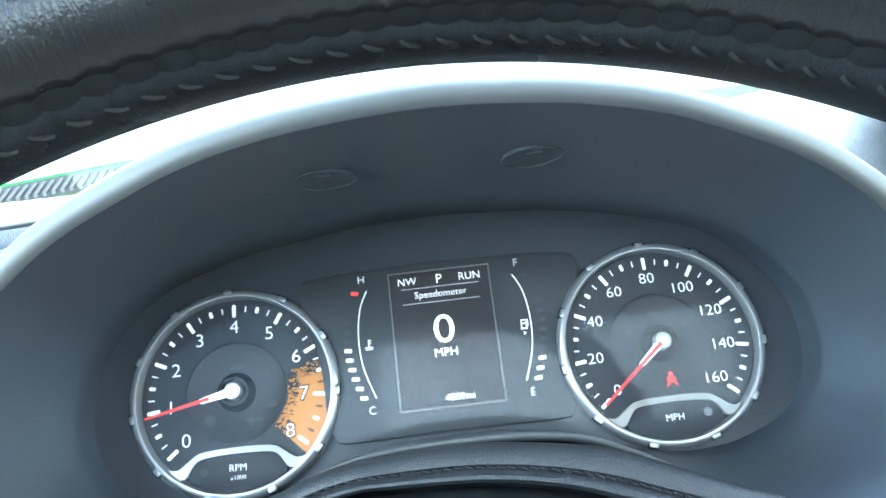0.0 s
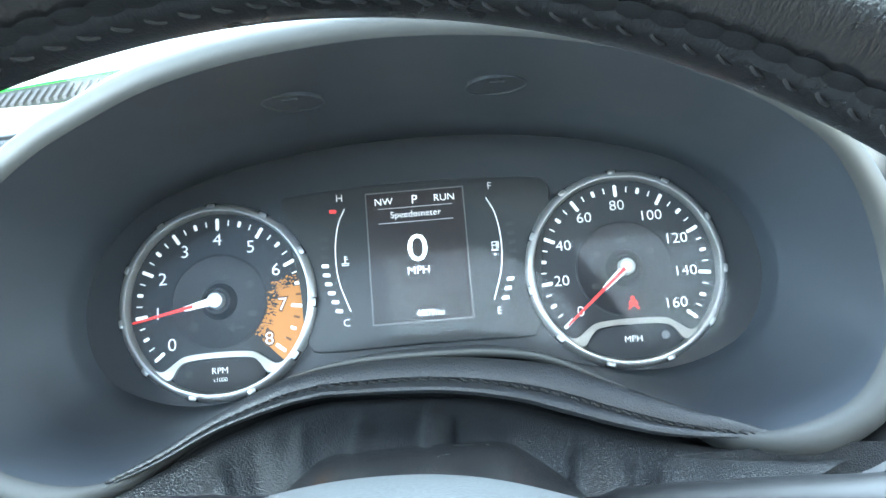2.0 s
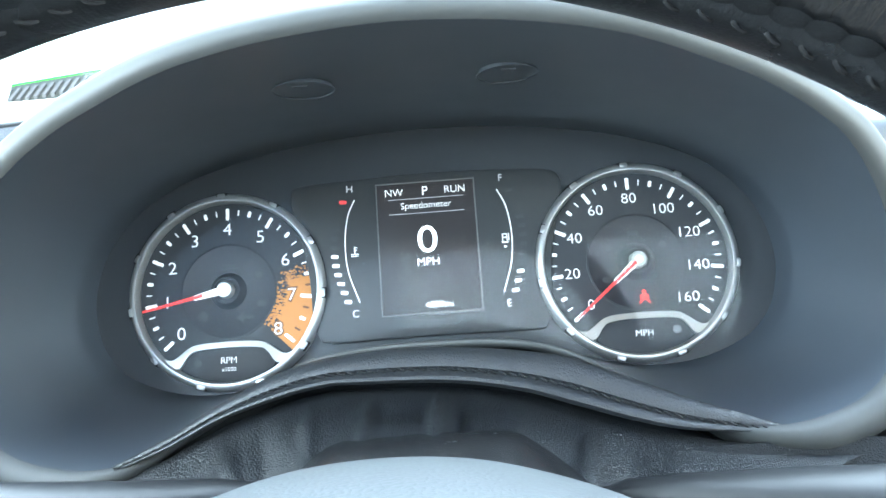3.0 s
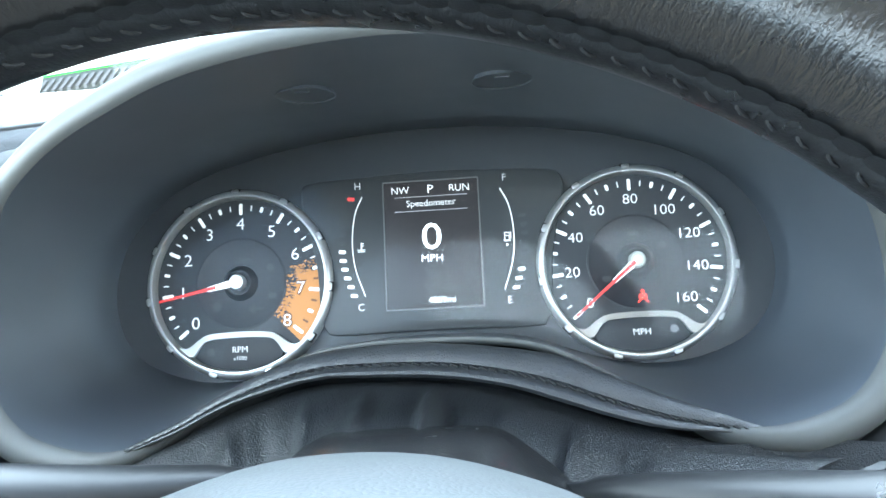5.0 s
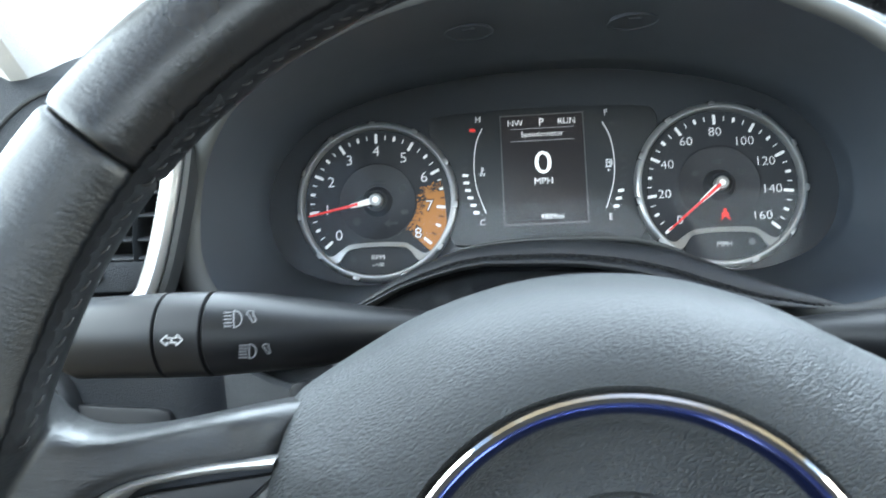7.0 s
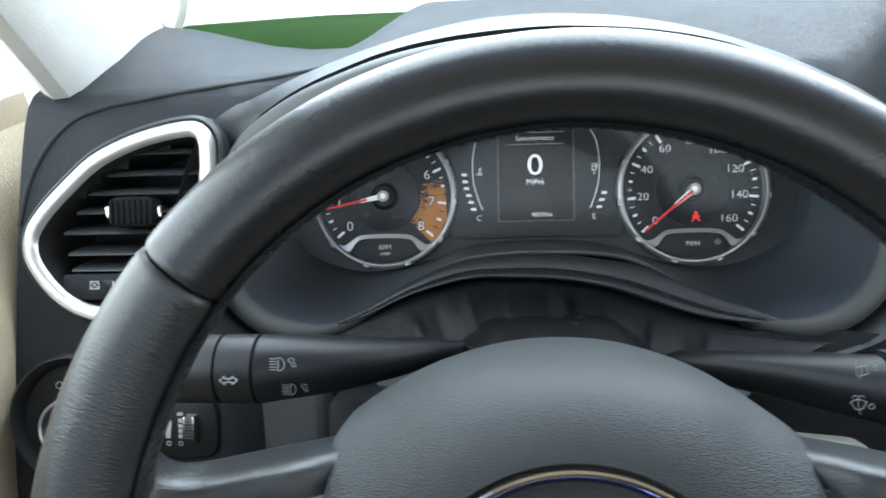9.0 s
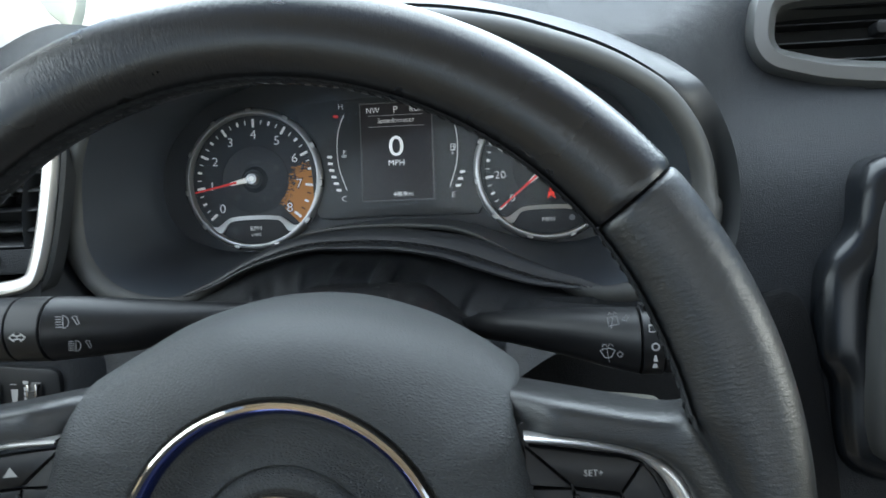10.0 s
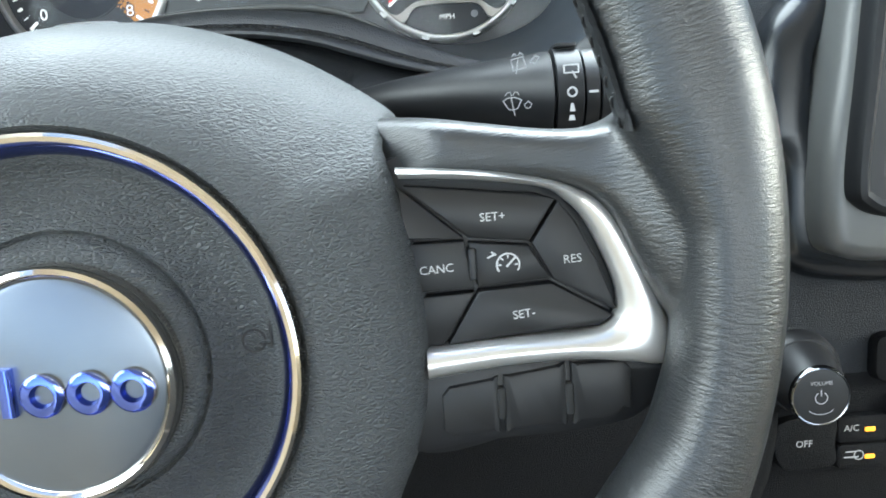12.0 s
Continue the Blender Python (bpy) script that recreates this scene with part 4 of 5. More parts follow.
def spoke(s):
    """One side spoke with its trim and buttons; s is 1 for the right one, -1 for the left."""
    def side(x):
        return x if s > 0 else 2 * HX - x

    def m(points):
        o = [(side(x), z) for x, z in points]
        return o if s > 0 else o[::-1]

    arm = []
    for x, y, zt, zb, d in ((7.2, -24.3, -12.35, -14.4, 1.6), (8.5, -24.9, -12.4, -14.3, 1.85), (9.6, -25.45, -12.52, -14.2, 2.05), (11.0, -25.6, -12.75, -14.3, 2.05), (12.6, -25.9, -13.0, -14.5, 2.0), (13.8, -26.5, -13.0, -15.1, 1.75), (14.6, -27.4, -12.5, -16.6, 1.35), (15.4, -27.9, -11.4, -18.0, 1.4), (16.6, -28.3, -10.8, -18.6, 1.3)):
        zc, h = (zt + zb) / 2, (zt - zb) / 2
        arm.append([(side(x), y + d * math.copysign(abs(math.sin(t)) ** 0.5, math.sin(t)), zc + h * math.copysign(abs(math.cos(t)) ** 0.5, math.cos(t))) for t in np.linspace(0, 2 * math.pi, 40, endpoint=False)])
    arm = [[tuple(p) for p in r] for r in np.array([spline([r[i] for r in arm], 28, closed=False) for i in range(40)]).transpose(1, 0, 2)]
    grip = rim_piece(-48, 39.6, 150) if s > 0 else rim_piece(140.4, 228, 150)
    ob = part("spoke", joined(grip, loft(arm, first=True, last=True)), GRIPLEATHER, WHEEL, "creased leather grip and spoke, one smooth skin")
    # grip and spoke are one padded form under one skin
    blend = ob.modifiers.new("skin", "REMESH")
    blend.mode, blend.voxel_size, blend.use_smooth_shade = "VOXEL", 0.0011, True
    ease = ob.modifiers.new("ease", "SMOOTH")
    ease.factor, ease.iterations = 0.5, 14
    part("spoke_back", plate(m(spline([(8.0, -13.8), (12.4, -14.3), (14.3, -15.4), (15.4, -17.9), (15.4, -19.8), (14.6, -20.8), (12.5, -21.2), (8.0, -21.4)], 60)), -25.0, -26.9, 0.3), STALK, WHEEL, "black spoke backing")
    outer = [(8.55, -13.76), (10.5, -13.9), (12.4, -14.25), (13.4, -14.65), (14.15, -15.3), (14.85, -16.55), (15.45, -18.0), (15.64, -18.85), (15.4, -19.42), (14.5, -19.32), (13.2, -19.18), (11.0, -19.25), (9.05, -19.5)]
    inner = [(8.65, -14.06), (10.5, -14.2), (12.3, -14.5), (12.95, -14.9), (13.4, -15.4), (13.85, -16.3), (14.2, -17.3), (14.2, -17.9), (13.95, -18.25), (13.45, -18.42), (12.6, -18.46), (11.0, -18.5), (9.05, -18.62)]
    both = spline([a + b for a, b in zip(outer, inner)], 110, closed=False)
    prof = ((0.0, -26.6), (0.0, -27.2), (0.08, -27.5), (0.25, -27.68), (0.5, -27.75), (0.75, -27.68), (0.92, -27.52), (1.0, -27.35), (1.0, -26.7))
    part("spoke_trim", loft([[(side(ax + (bx - ax) * k), y - 0.012 * max(0, ax - 8) ** 1.5, az + (bz - az) * k) for ax, az, bx, bz in both] for k, y in prof], closed=False), SILVER, WHEEL, "satin silver spoke trim", 60)

    def key(points, front=-27.35, mat=BUTTON):
        return part("button", plate(m(inset(np.array(points, float), 0.05)), -26.5, front, 0.07), mat, WHEEL)

    k1 = key([(8.7, -14.2), (12.2, -14.62), (12.7, -14.85), (11.95, -15.95), (10.3, -15.75)][::-1])
    k2 = key([(12.7, -14.85), (13.2, -15.4), (13.75, -16.5), (14.15, -17.6), (14.12, -17.95), (12.5, -17.0), (11.95, -15.95)][::-1])
    k3 = key([(10.3, -15.8), (11.95, -15.97), (12.5, -17.0), (10.5, -17.1)][::-1], -27.3)
    k4 = key([(10.5, -17.12), (12.5, -17.02), (14.1, -17.98), (13.75, -18.35), (11.6, -18.45), (9.6, -18.6)][::-1])
    k5 = key([(8.6, -15.75), (10.25, -15.75), (10.45, -17.1), (8.6, -17.15)][::-1])
    key([(8.6, -14.25), (10.25, -15.7), (8.6, -15.7)][::-1])
    key([(8.6, -17.2), (10.45, -17.15), (9.55, -18.6), (8.6, -18.6)][::-1])
    part("rocker", block(min(side(10.3), side(10.5)), max(side(10.3), side(10.5)), -27.42, -26.9, -16.85, -15.98, 0.06), STALK, WHEEL)
    if s > 0:
        writing("caption", "SET+", 11.0, -27.37, -15.2, 0.225, PRINT, k1, turn=0.02)
        writing("caption", "SET-", 11.7, -27.37, -17.85, 0.225, PRINT, k4, turn=0.1)
        writing("caption", "RES", 13.05, -27.37, -16.45, 0.225, PRINT, k2, turn=0.05)
        writing("caption", "CANC", 9.45, -27.37, -16.5, 0.225, PRINT, k5, turn=0.05)
        part("cruise_symbol", joined(arc(11.35, -16.5, 0.3, -35, 215, 0.045, -27.315, 24), bar(11.43, -16.43, 0.05, 0.36, -27.315, -0.8), *[bar(*polar(11.35, -16.5, 0.22, a), 0.04, 0.09, -27.315, radians(a - 90)) for a in (0, 45, 90, 135, 180)], bar(10.92, -16.24, 0.24, 0.045, -27.315, 0.4), bar(10.98, -16.18, 0.045, 0.16, -27.315, 0.9)), PRINT, k3)
    else:
        writing("caption", "OK", side(11.35), -27.32, -16.5, 0.34, PRINT, k3)
        part("arrow_mark", flat([(-11.5, -15.35), (-10.9, -15.3), (-11.2, -14.95)], -27.36), PRINT, k1)
        part("arrow_mark", flat([(-13.3, -16.3), (-13.0, -16.1), (-13.0, -16.6)][::-1], -27.36), PRINT, k2)
        part("arrow_mark", flat([(-9.0, -16.4), (-9.35, -16.15), (-9.35, -16.65)][::-1], -27.36), PRINT, k5)
        part("arrow_mark", flat([(-11.9, -17.6), (-11.4, -17.6), (-11.65, -17.95)][::-1], -27.36), PRINT, k4)
    # the row of three keys below the trim
    part("key_frame", plate(m(spline([(8.2, -19.35), (11.5, -19.0), (14.3, -19.15), (15.7, -19.4), (15.5, -20.15), (14.9, -20.8), (14.25, -21.1), (12.7, -21.3), (10.5, -21.38), (8.2, -21.45)][::-1], 70)), -26.0, -27.45, 0.3), STALK, WHEEL)
    for x0, x1 in ((9.32, 10.93), (10.98, 12.75), (12.8, 14.5)):
        def top(x):
            return min(-19.66 + 0.14 * (x - 9.4), -19.2) - (0.25 if x > 14.3 or x < 9.45 else 0)

        def foot(x):
            return -21.08 + 0.05 * (x - 9.5) + (0.25 if x > 14.2 or x < 9.5 else 0)

        xs = np.linspace(x0, x1, 8)
        key([(x, foot(x)) for x in xs] + [(x, top(x)) for x in xs[::-1]], -27.62)
    for x in (10.96, 12.78):
        part("rocker", block(side(x) - 0.11, side(x) + 0.11, -27.68, -26.9, -20.65, -19.75, 0.06), GAP, WHEEL)


spoke(1)
spoke(-1)

# ---- stalks ----
LSTALK = thing("light_stalk", "satin black headlamp and indicator stalk", "stalk", (-10, -20.6, -10.4), "column stalks")
part("arm", turned([(-4.6, 0.4, 5.4, 0.0), (-5.4, 0.5, 4.9, 0.0), (-6.0, 0.72, 4.5, -0.05), (-8, 1.0, 3.1, -0.1), (-10.3, 1.3, 1.6, -0.08), (-12.3, 1.48, 0.5, 0.0), (-13.42, 1.54), (-13.5, 1.47)], -20.6, -10.37), STALK, LSTALK)
part("collar", turned([(-13.55, 1.47), (-13.6, 1.55), (-15.15, 1.55), (-15.2, 1.47)], -20.6, -10.37), STALK, LSTALK, "indicator collar")
part("tip", turned([(-15.25, 1.47), (-15.3, 1.55), (-18.6, 1.5), (-19.0, 1.35), (-19.1, 1.0)], -20.6, -10.37), STALK, LSTALK)
FRONT = -22.12


def beam(x, z, w, m, parent):
    """A printed headlamp with its beam and a small outlined arrow beside it."""
    rows = [bar(x - 0.34, z + dz * w, 0.3, 0.045, FRONT, 0.0) for dz in (-0.24, -0.12, 0.0, 0.12, 0.24)]
    lamp = [arc(x - 0.12, z, 0.29 * w, -90, 90, 0.05, FRONT, 14), bar(x - 0.12, z, 0.05, 0.6 * w, FRONT)]
    a, c = (x + 0.5, z + 0.05), 0.12 * w
    arrow = [(a[0] - 1.5 * c, a[1] + 0.9 * c), (a[0] - 0.9 * c, a[1] + 1.8 * c), (a[0] + 0.8 * c, a[1] + 1.6 * c), (a[0] + 0.5 * c, a[1] + 0.9 * c), (a[0] + 1.5 * c, a[1] - 1.1 * c), (a[0] + 0.5 * c, a[1] - 1.6 * c), (a[0] - 0.6 * c, a[1] + 0.4 * c)]
    for p, q in zip(arrow, arrow[1:] + arrow[:1]):
        rows.append(bar((p[0] + q[0]) / 2, (p[1] + q[1]) / 2, math.dist(p, q), 0.04, FRONT, math.atan2(q[1] - p[1], q[0] - p[0])))
    part("symbol", joined(*rows, *lamp), m, parent, "printed headlamp symbol")


FRONT = -22.0
beam(-12.22, -9.92, 1.0, DIMPRINT, LSTALK)
FRONT = -21.86
beam(-11.72, -11.05, 0.85, GREYPRINT, LSTALK)
FRONT = -22.18
twin = [(-14.88, -10.58), (-14.66, -10.4), (-14.66, -10.5), (-14.32, -10.5), (-14.32, -10.4), (-14.1, -10.58), (-14.32, -10.76), (-14.32, -10.66), (-14.66, -10.66), (-14.66, -10.76)]
part("symbol", joined(*[bar((p[0] + q[0]) / 2, (p[1] + q[1]) / 2, math.dist(p, q) + 0.03, 0.05, FRONT, math.atan2(q[1] - p[1], q[0] - p[0])) for p, q in zip(twin, twin[1:] + twin[:1])], bar(-14.49, -10.58, 0.05, 0.16, FRONT)), PRINT, LSTALK, "printed double arrow")

RSTALK = thing("wiper_stalk", "satin black wiper stalk with white symbols", "stalk", (10, -19.2, -11.6), "column stalks")
part("arm", turned([(5.0, 0.35, 5.9, 0.2), (6.0, 0.5, 5.2, 0.2), (6.5, 0.7, 4.8, 0.25), (8, 0.85, 3.7, 0.3), (10.6, 1.15, 2.0, 0.22), (12.6, 1.4, 0.8, 0.06), (13.9, 1.52), (13.96, 1.44)], -19.2, -11.67), STALK, RSTALK)
part("ring", turned([(14.0, 1.44), (14.04, 1.58), (14.93, 1.58), (14.97, 1.44)], -19.2, -11.67), STALK, RSTALK, "ribbed rear wiper ring")
part("ring", turned([(15.0, 1.4), (15.04, 1.5), (15.5, 1.5), (15.54, 1.4)], -19.2, -11.67), STALK, RSTALK)
part("tip", turned([(15.57, 1.4), (15.6, 1.52), (16.6, 1.48), (16.9, 1.2)], -19.2, -11.67), STALK, RSTALK)
part("rib", joined(*[block(14.1, 14.88, -19.95 + 0.3 * k, -19.7 + 0.3 * k, -10.14, -9.98, 0.03) for k in range(4)]), STALK, RSTALK)
FRONT = -20.82
part("symbol", joined(bar(14.52, -10.82, 0.52, 0.05, FRONT + 0.22), bar(14.52, -11.1, 0.52, 0.05, FRONT + 0.08), bar(14.27, -10.96, 0.05, 0.3, FRONT + 0.14), bar(14.77, -10.96, 0.05, 0.3, FRONT + 0.14), bar(14.6, -11.17, 0.06, 0.3, FRONT + 0.05, 0.5)), PRINT, RSTALK, "printed rear wiper symbol")
part("symbol", arc(14.5, -11.76, 0.15, 0, 360, 0.07, FRONT, 24), PRINT, RSTALK)
part("symbol", joined(flat([(14.39, -12.42), (14.59, -12.42), (14.53, -12.14), (14.45, -12.14)], FRONT + 0.03), flat([(14.37, -12.72), (14.61, -12.72), (14.57, -12.54), (14.41, -12.54)], FRONT + 0.18)), PRINT, RSTALK)
part("symbol", bar(15.27, -11.78, 0.34, 0.09, FRONT + 0.1), PRINT, RSTALK)
part("symbol", arc(16.0, -11.79, 0.17, 0, 360, 0.07, FRONT + 0.06, 24), PRINT, RSTALK)
part("symbol", joined(flat([(15.88, -12.5), (16.1, -12.5), (16.04, -12.18), (15.94, -12.18)], FRONT + 0.1), bar(15.95, -11.1, 0.1, 0.42, FRONT + 0.16, 0.6)), PRINT, RSTALK)


def line(points, w, y, closed=False):
    """A printed line through (x, z) points at the plane y."""
    q = list(points) + ([points[0]] if closed else [])
    return joined(*[bar((a[0] + b[0]) / 2, (a[1] + b[1]) / 2, math.dist(a, b) + w * 0.7, w, y, math.atan2(b[1] - a[1], b[0] - a[0])) for a, b in zip(q, q[1:])])


def wash_symbol(x, z, y, drop):
    """A windscreen with its wiper arm, spray above it and an outlined drop beside it."""
    k = 0.8
    fan = [(x - 0.42, z + 0.2), (x - 0.22, z + 0.32), (x + 0.1, z + 0.34), (x + 0.38, z + 0.22), (x + 0.2, z - 0.14), (x, z - 0.2), (x - 0.2, z - 0.16)]
    spray = [line([(x - 0.32, z + 0.42), (x - 0.24, z + 0.55), (x - 0.1, z + 0.56), (x - 0.04, z + 0.4)], 0.04, y), line([(x + 0.02, z + 0.42), (x + 0.08, z + 0.56), (x + 0.22, z + 0.55), (x + 0.28, z + 0.44)], 0.04, y)]
    arm = [line([(x - 0.06, z + 0.3), (x + 0.06, z - 0.44)], 0.04, y)]
    tear = [line([(drop[0] - 0.18, drop[1] + 0.02), (drop[0], drop[1] + 0.16), (drop[0] + 0.14, drop[1] + 0.04), (drop[0] + 0.08, drop[1] - 0.12), (drop[0] - 0.08, drop[1] - 0.14)], 0.045, y, True)]
    bm = joined(line(fan, 0.05, y, True), *spray, *arm, *tear)
    for v in bm.verts:
        v.co.x, v.co.z = x + (v.co.x - x) * k, z + (v.co.z - z) * k
    part("symbol", bm, DIMPRINT, RSTALK, "printed wash symbol")


wash_symbol(12.45, -12.08, -20.66, (13.12, -12.1))
part("symbol", joined(line([(12.5, -10.5), (12.92, -10.42), (13.02, -10.78), (12.56, -10.88)], 0.045, -20.3, True), line([(12.74, -10.5), (12.66, -10.98)], 0.04, -20.34), line([(12.56, -10.38), (12.62, -10.28), (12.72, -10.36)], 0.04, -20.16), line([(12.78, -10.36), (12.84, -10.24), (12.94, -10.34)], 0.04, -20.16), line([(13.16, -10.62), (13.36, -10.4), (13.5, -10.46), (13.36, -10.66)], 0.045, -20.24, True)), DIMPRINT, RSTALK, "printed rear wash symbol")

# ---- side air vent ----
VENT = thing("side_air_vent", "side air vent with black slats in a satin silver frame", "air vent", (-24, -12, -4))
vo = spline(SIDEVENT, 120)
part("vent_frame", loft([at_y(vo, -10.4), at_y(inset(vo, 0.05), -12.0), at_y(inset(vo, 0.2), -12.25), at_y(inset(vo, 0.6), -12.3), at_y(inset(vo, 0.85), -12.15), at_y(inset(vo, 0.95), -11.95)]), SILVER, VENT, "satin silver vent frame")
part("vent_surround", loft([at_y(inset(vo, -0.4), -10.6), at_y(inset(vo, -0.35), -11.6), at_y(inset(vo, -0.15), -11.8), at_y(inset(vo, 0.02), -11.6)]), FLANK, VENT)
part("vent_box", loft([at_y(inset(vo, 0.92), -11.98), at_y(inset(vo, 0.95), -11.0), at_y(inset(vo, 1.0), -6.0)], last=True), GAP, VENT)
for z in (0.55, -0.7, -1.8, -2.9, -4.1, -5.35, -6.3):
    xl = np.interp(z, [-6.5, -4.1, -1.8, -0.7, 0.55, 1.3], [-29.0, -29.5, -27.9, -26.7, -25.0, -23.4]) + 0.95
    sl = [(-0.0, 0.0), (0.1, 0.14), (1.0, 0.42), (3.4, 0.75), (3.4, 0.6), (1.0, 0.22), (0.1, -0.05)]
    part("slat", loft([[(x, -11.3 + dy, z + dz) for dy, dz in sl] for x in np.linspace(xl, -20.0, 6)], first=True, last=True), SLAT, VENT)
tab = part("vent_tab", joined(block(-25.3, -22.5, -12.2, -10.8, -3.75, -1.95, 0.25), *[block(-25.1 + 0.34 * k, -24.96 + 0.34 * k, -12.3, -12.0, -3.55, -2.15, 0.04) for k in range(8)]), DARKTRIM, VENT, "ribbed black vent tab")
for x in (-25.45, -22.35):
    part("tab_end", block(x - 0.16, x + 0.16, -11.9, -11.0, -3.2, -2.5, 0.08), CHROME, tab, "chrome tab end")
part("dial_strip", block(-28.4, -20.5, -11.75, -10.5, -8.0, -6.45, 0.1), DASHPAD, VENT)
part("vent_dial", block(-25.9, -23.0, -11.95, -11.0, -7.45, -6.75, 0.12), PLASTIC, VENT, "thumb wheel")
part("dial_mark", joined(bar(-25.2, -7.1, 0.08, 0.5, -11.97), bar(-26.45, -6.88, 0.55, 0.06, -11.78), bar(-26.45, -7.32, 0.55, 0.06, -11.78), bar(-26.7, -7.1, 0.06, 0.5, -11.78), bar(-26.2, -7.1, 0.06, 0.5, -11.78), bar(-26.45, -7.1, 0.05, 0.6, -11.78, 0.78), bar(-26.45, -7.1, 0.05, 0.6, -11.78, -0.78)), PRINT, VENT)

# ---- headlamp switch and dimmer ----
SWITCH = thing("headlamp_switch", "round black headlamp switch with white symbols", "headlamp switch", (-27, -13, -15))
part("surround", lathe([(3.9, -11.8), (3.85, -12.9), (3.6, -13.2), (3.3, -13.0), (3.1, -12.6), (0.05, -12.6)], -27.3, -14.75, 72, last=True), PLASTIC, SWITCH)
knob = part("knob", lathe([(1.75, -12.5), (1.72, -13.6), (1.6, -13.8), (1.45, -13.75), (1.3, -13.65), (0.05, -13.65)], -27.2, -15.1, 60, last=True), STALK, SWITCH)
part("knob_edge", lathe([(1.74, -13.45), (1.7, -13.75), (1.58, -13.83), (1.5, -13.78)], -27.2, -15.1, 60), RINGMETAL, knob)
part("symbol", joined(bar(-27.1, -15.3, 0.3, 0.06, -13.68), bar(-27.1, -15.15, 0.3, 0.06, -13.68), bar(-27.1, -15.45, 0.3, 0.06, -13.68), arc(-26.85, -15.3, 0.25, -90, 90, 0.06, -13.68, 12)), PRINT, knob)
part("symbol", joined(arc(-28.05, -12.75, 0.2, 0, 360, 0.06, -12.95, 20), bar(-27.0, -12.6, 0.45, 0.2, -12.95), arc(-29.0, -14.75, 0.18, 0, 360, 0.06, -12.9, 20), *[bar(*polar(-29.0, -14.75, 0.32, a), 0.05, 0.14, -12.9, radians(a - 90)) for a in range(0, 360, 45)]), PRINT, SWITCH)
writing("caption", "AUTO", -25.2, -13.0, -12.9, 0.4, PRINT, SWITCH, turn=-0.7)
DIM = thing("dimmer_panel", "black panel with two ribbed dimmer wheels", "dimmer panel", (-21.5, -12, -15.3))
part("panel", plate(spline([(-24.6, -13.5), (-21, -13.6), (-19.4, -13.75), (-18.95, -14.3), (-18.9, -16.2), (-19.3, -16.9), (-21, -17.1), (-25.5, -17.1), (-25.8, -15)], 60), -11.0, -12.6, 0.2), PLASTIC, DIM)
for x in (-23.1, -20.4):
    wheel = part("thumb_wheel", turned([(x - 0.35, 0.9), (x - 0.3, 1.0), (x + 0.3, 1.0), (x + 0.35, 0.9)], -12.1, -15.35), RUBBER, DIM)
    for k in range(6):
        part("rib", block(x - 0.32, x + 0.32, -13.15, -12.9, -15.8 + 0.16 * k, -15.72 + 0.16 * k, 0.02), RUBBER, wheel)
    for dx in (-0.27, 0.27):
        part("wheel_edge", block(x + dx - 0.07, x + dx + 0.07, -13.12, -12.8, -15.25, -14.55, 0.03), CHROME, DIM)
part("marks", joined(flat([(-21.95, -15.9), (-21.7, -15.9), (-21.6, -14.9), (-22.05, -14.9)], -12.63), *[flat([(-21.2, z), (-21.0, z), (-20.98, z + 0.22), (-21.22, z + 0.22)], -12.63) for z in (-15.9, -15.6, -15.3, -15.0)], arc(-21.8, -16.2, 0.12, 0, 360, 0.05, -12.63, 16), arc(-21.1, -16.2, 0.12, 0, 360, 0.05, -12.63, 16), bar(-21.9, -14.6, 0.4, 0.05, -12.63), bar(-21.1, -14.5, 0.35, 0.2, -12.63)), PRINT, DIM)
solid("knee_panel", plate(spline([(-18.6, -13.2), (-13.4, -12.9), (-8, -12.6), (-5, -13.2), (-5, -34), (-18.6, -34)], 120), -9.0, -11.2, 0.5), KNEE, "grained black knee panel under the steering column", "knee panel")
solid("lower_trim", plate(spline([(6, -14.2), (9, -14.0), (13, -12.4), (20, -11.6), (25.2, -12.0), (25.2, -34), (6, -34)], 90), -7.0, -10.5, 0.5), DARKTRIM, "grained black trim beside the steering column", "trim")
# added plate whose pale colour stands in for a sunlit patch of lower trim
PALE = material("pale satin patch", (0.16, 0.155, 0.135), 0.4, 0.2, mottle=0.05)
solid("trim_plate", plate(spline([(9.6, -14.95), (12.6, -15.35), (15.4, -15.62), (16.0, -15.85), (16.05, -16.3), (14.5, -16.35), (12.0, -16.1), (10.2, -15.8)], 70), -12.9, -14.3, 0.15), PALE, "pale satin plate standing in for a lit patch below the wiper stalk", "trim")
solid("column_bracket", joined(block(-13.0, -11.9, -13.5, -11.0, -17.5, -12.6, 0.2), block(-11.8, -6.0, -15.5, -11.0, -18.5, -12.9, 0.3)), STALK, "glossy black column bracket beside the shroud", "bracket")

# ---- centre stack: radio, vent, controls ----
RADIO = thing("radio", "radio with a small colour screen in a grey frame", "radio", (36.5, -12, -12))
half = [(33, -2.6), (29.4, -2.95), (28.2, -4.2), (27.6, -6.9), (26.2, -8.6), (25.7, -10.5), (25.65, -14.0), (26.4, -15.6), (26.5, -18.5), (27.0, -20.3), (28.8, -21.2), (33, -21.6)]
full = half + [(73 - x, z) for x, z in reversed(half)]
ro = spline(full, 160)
part("surround", loft([at_y(inset(ro, -0.25), -8.0), at_y(inset(ro, -0.2), -9.6), at_y(ro, -10.3), at_y(inset(ro, 0.25), -10.7), at_y(inset(ro, 0.6), -10.9), at_y(inset(ro, 1.3), -11.2), at_y(inset(ro, 2.2), -11.0)]), GLOSS, RADIO, "glossy grey surround with side notches")
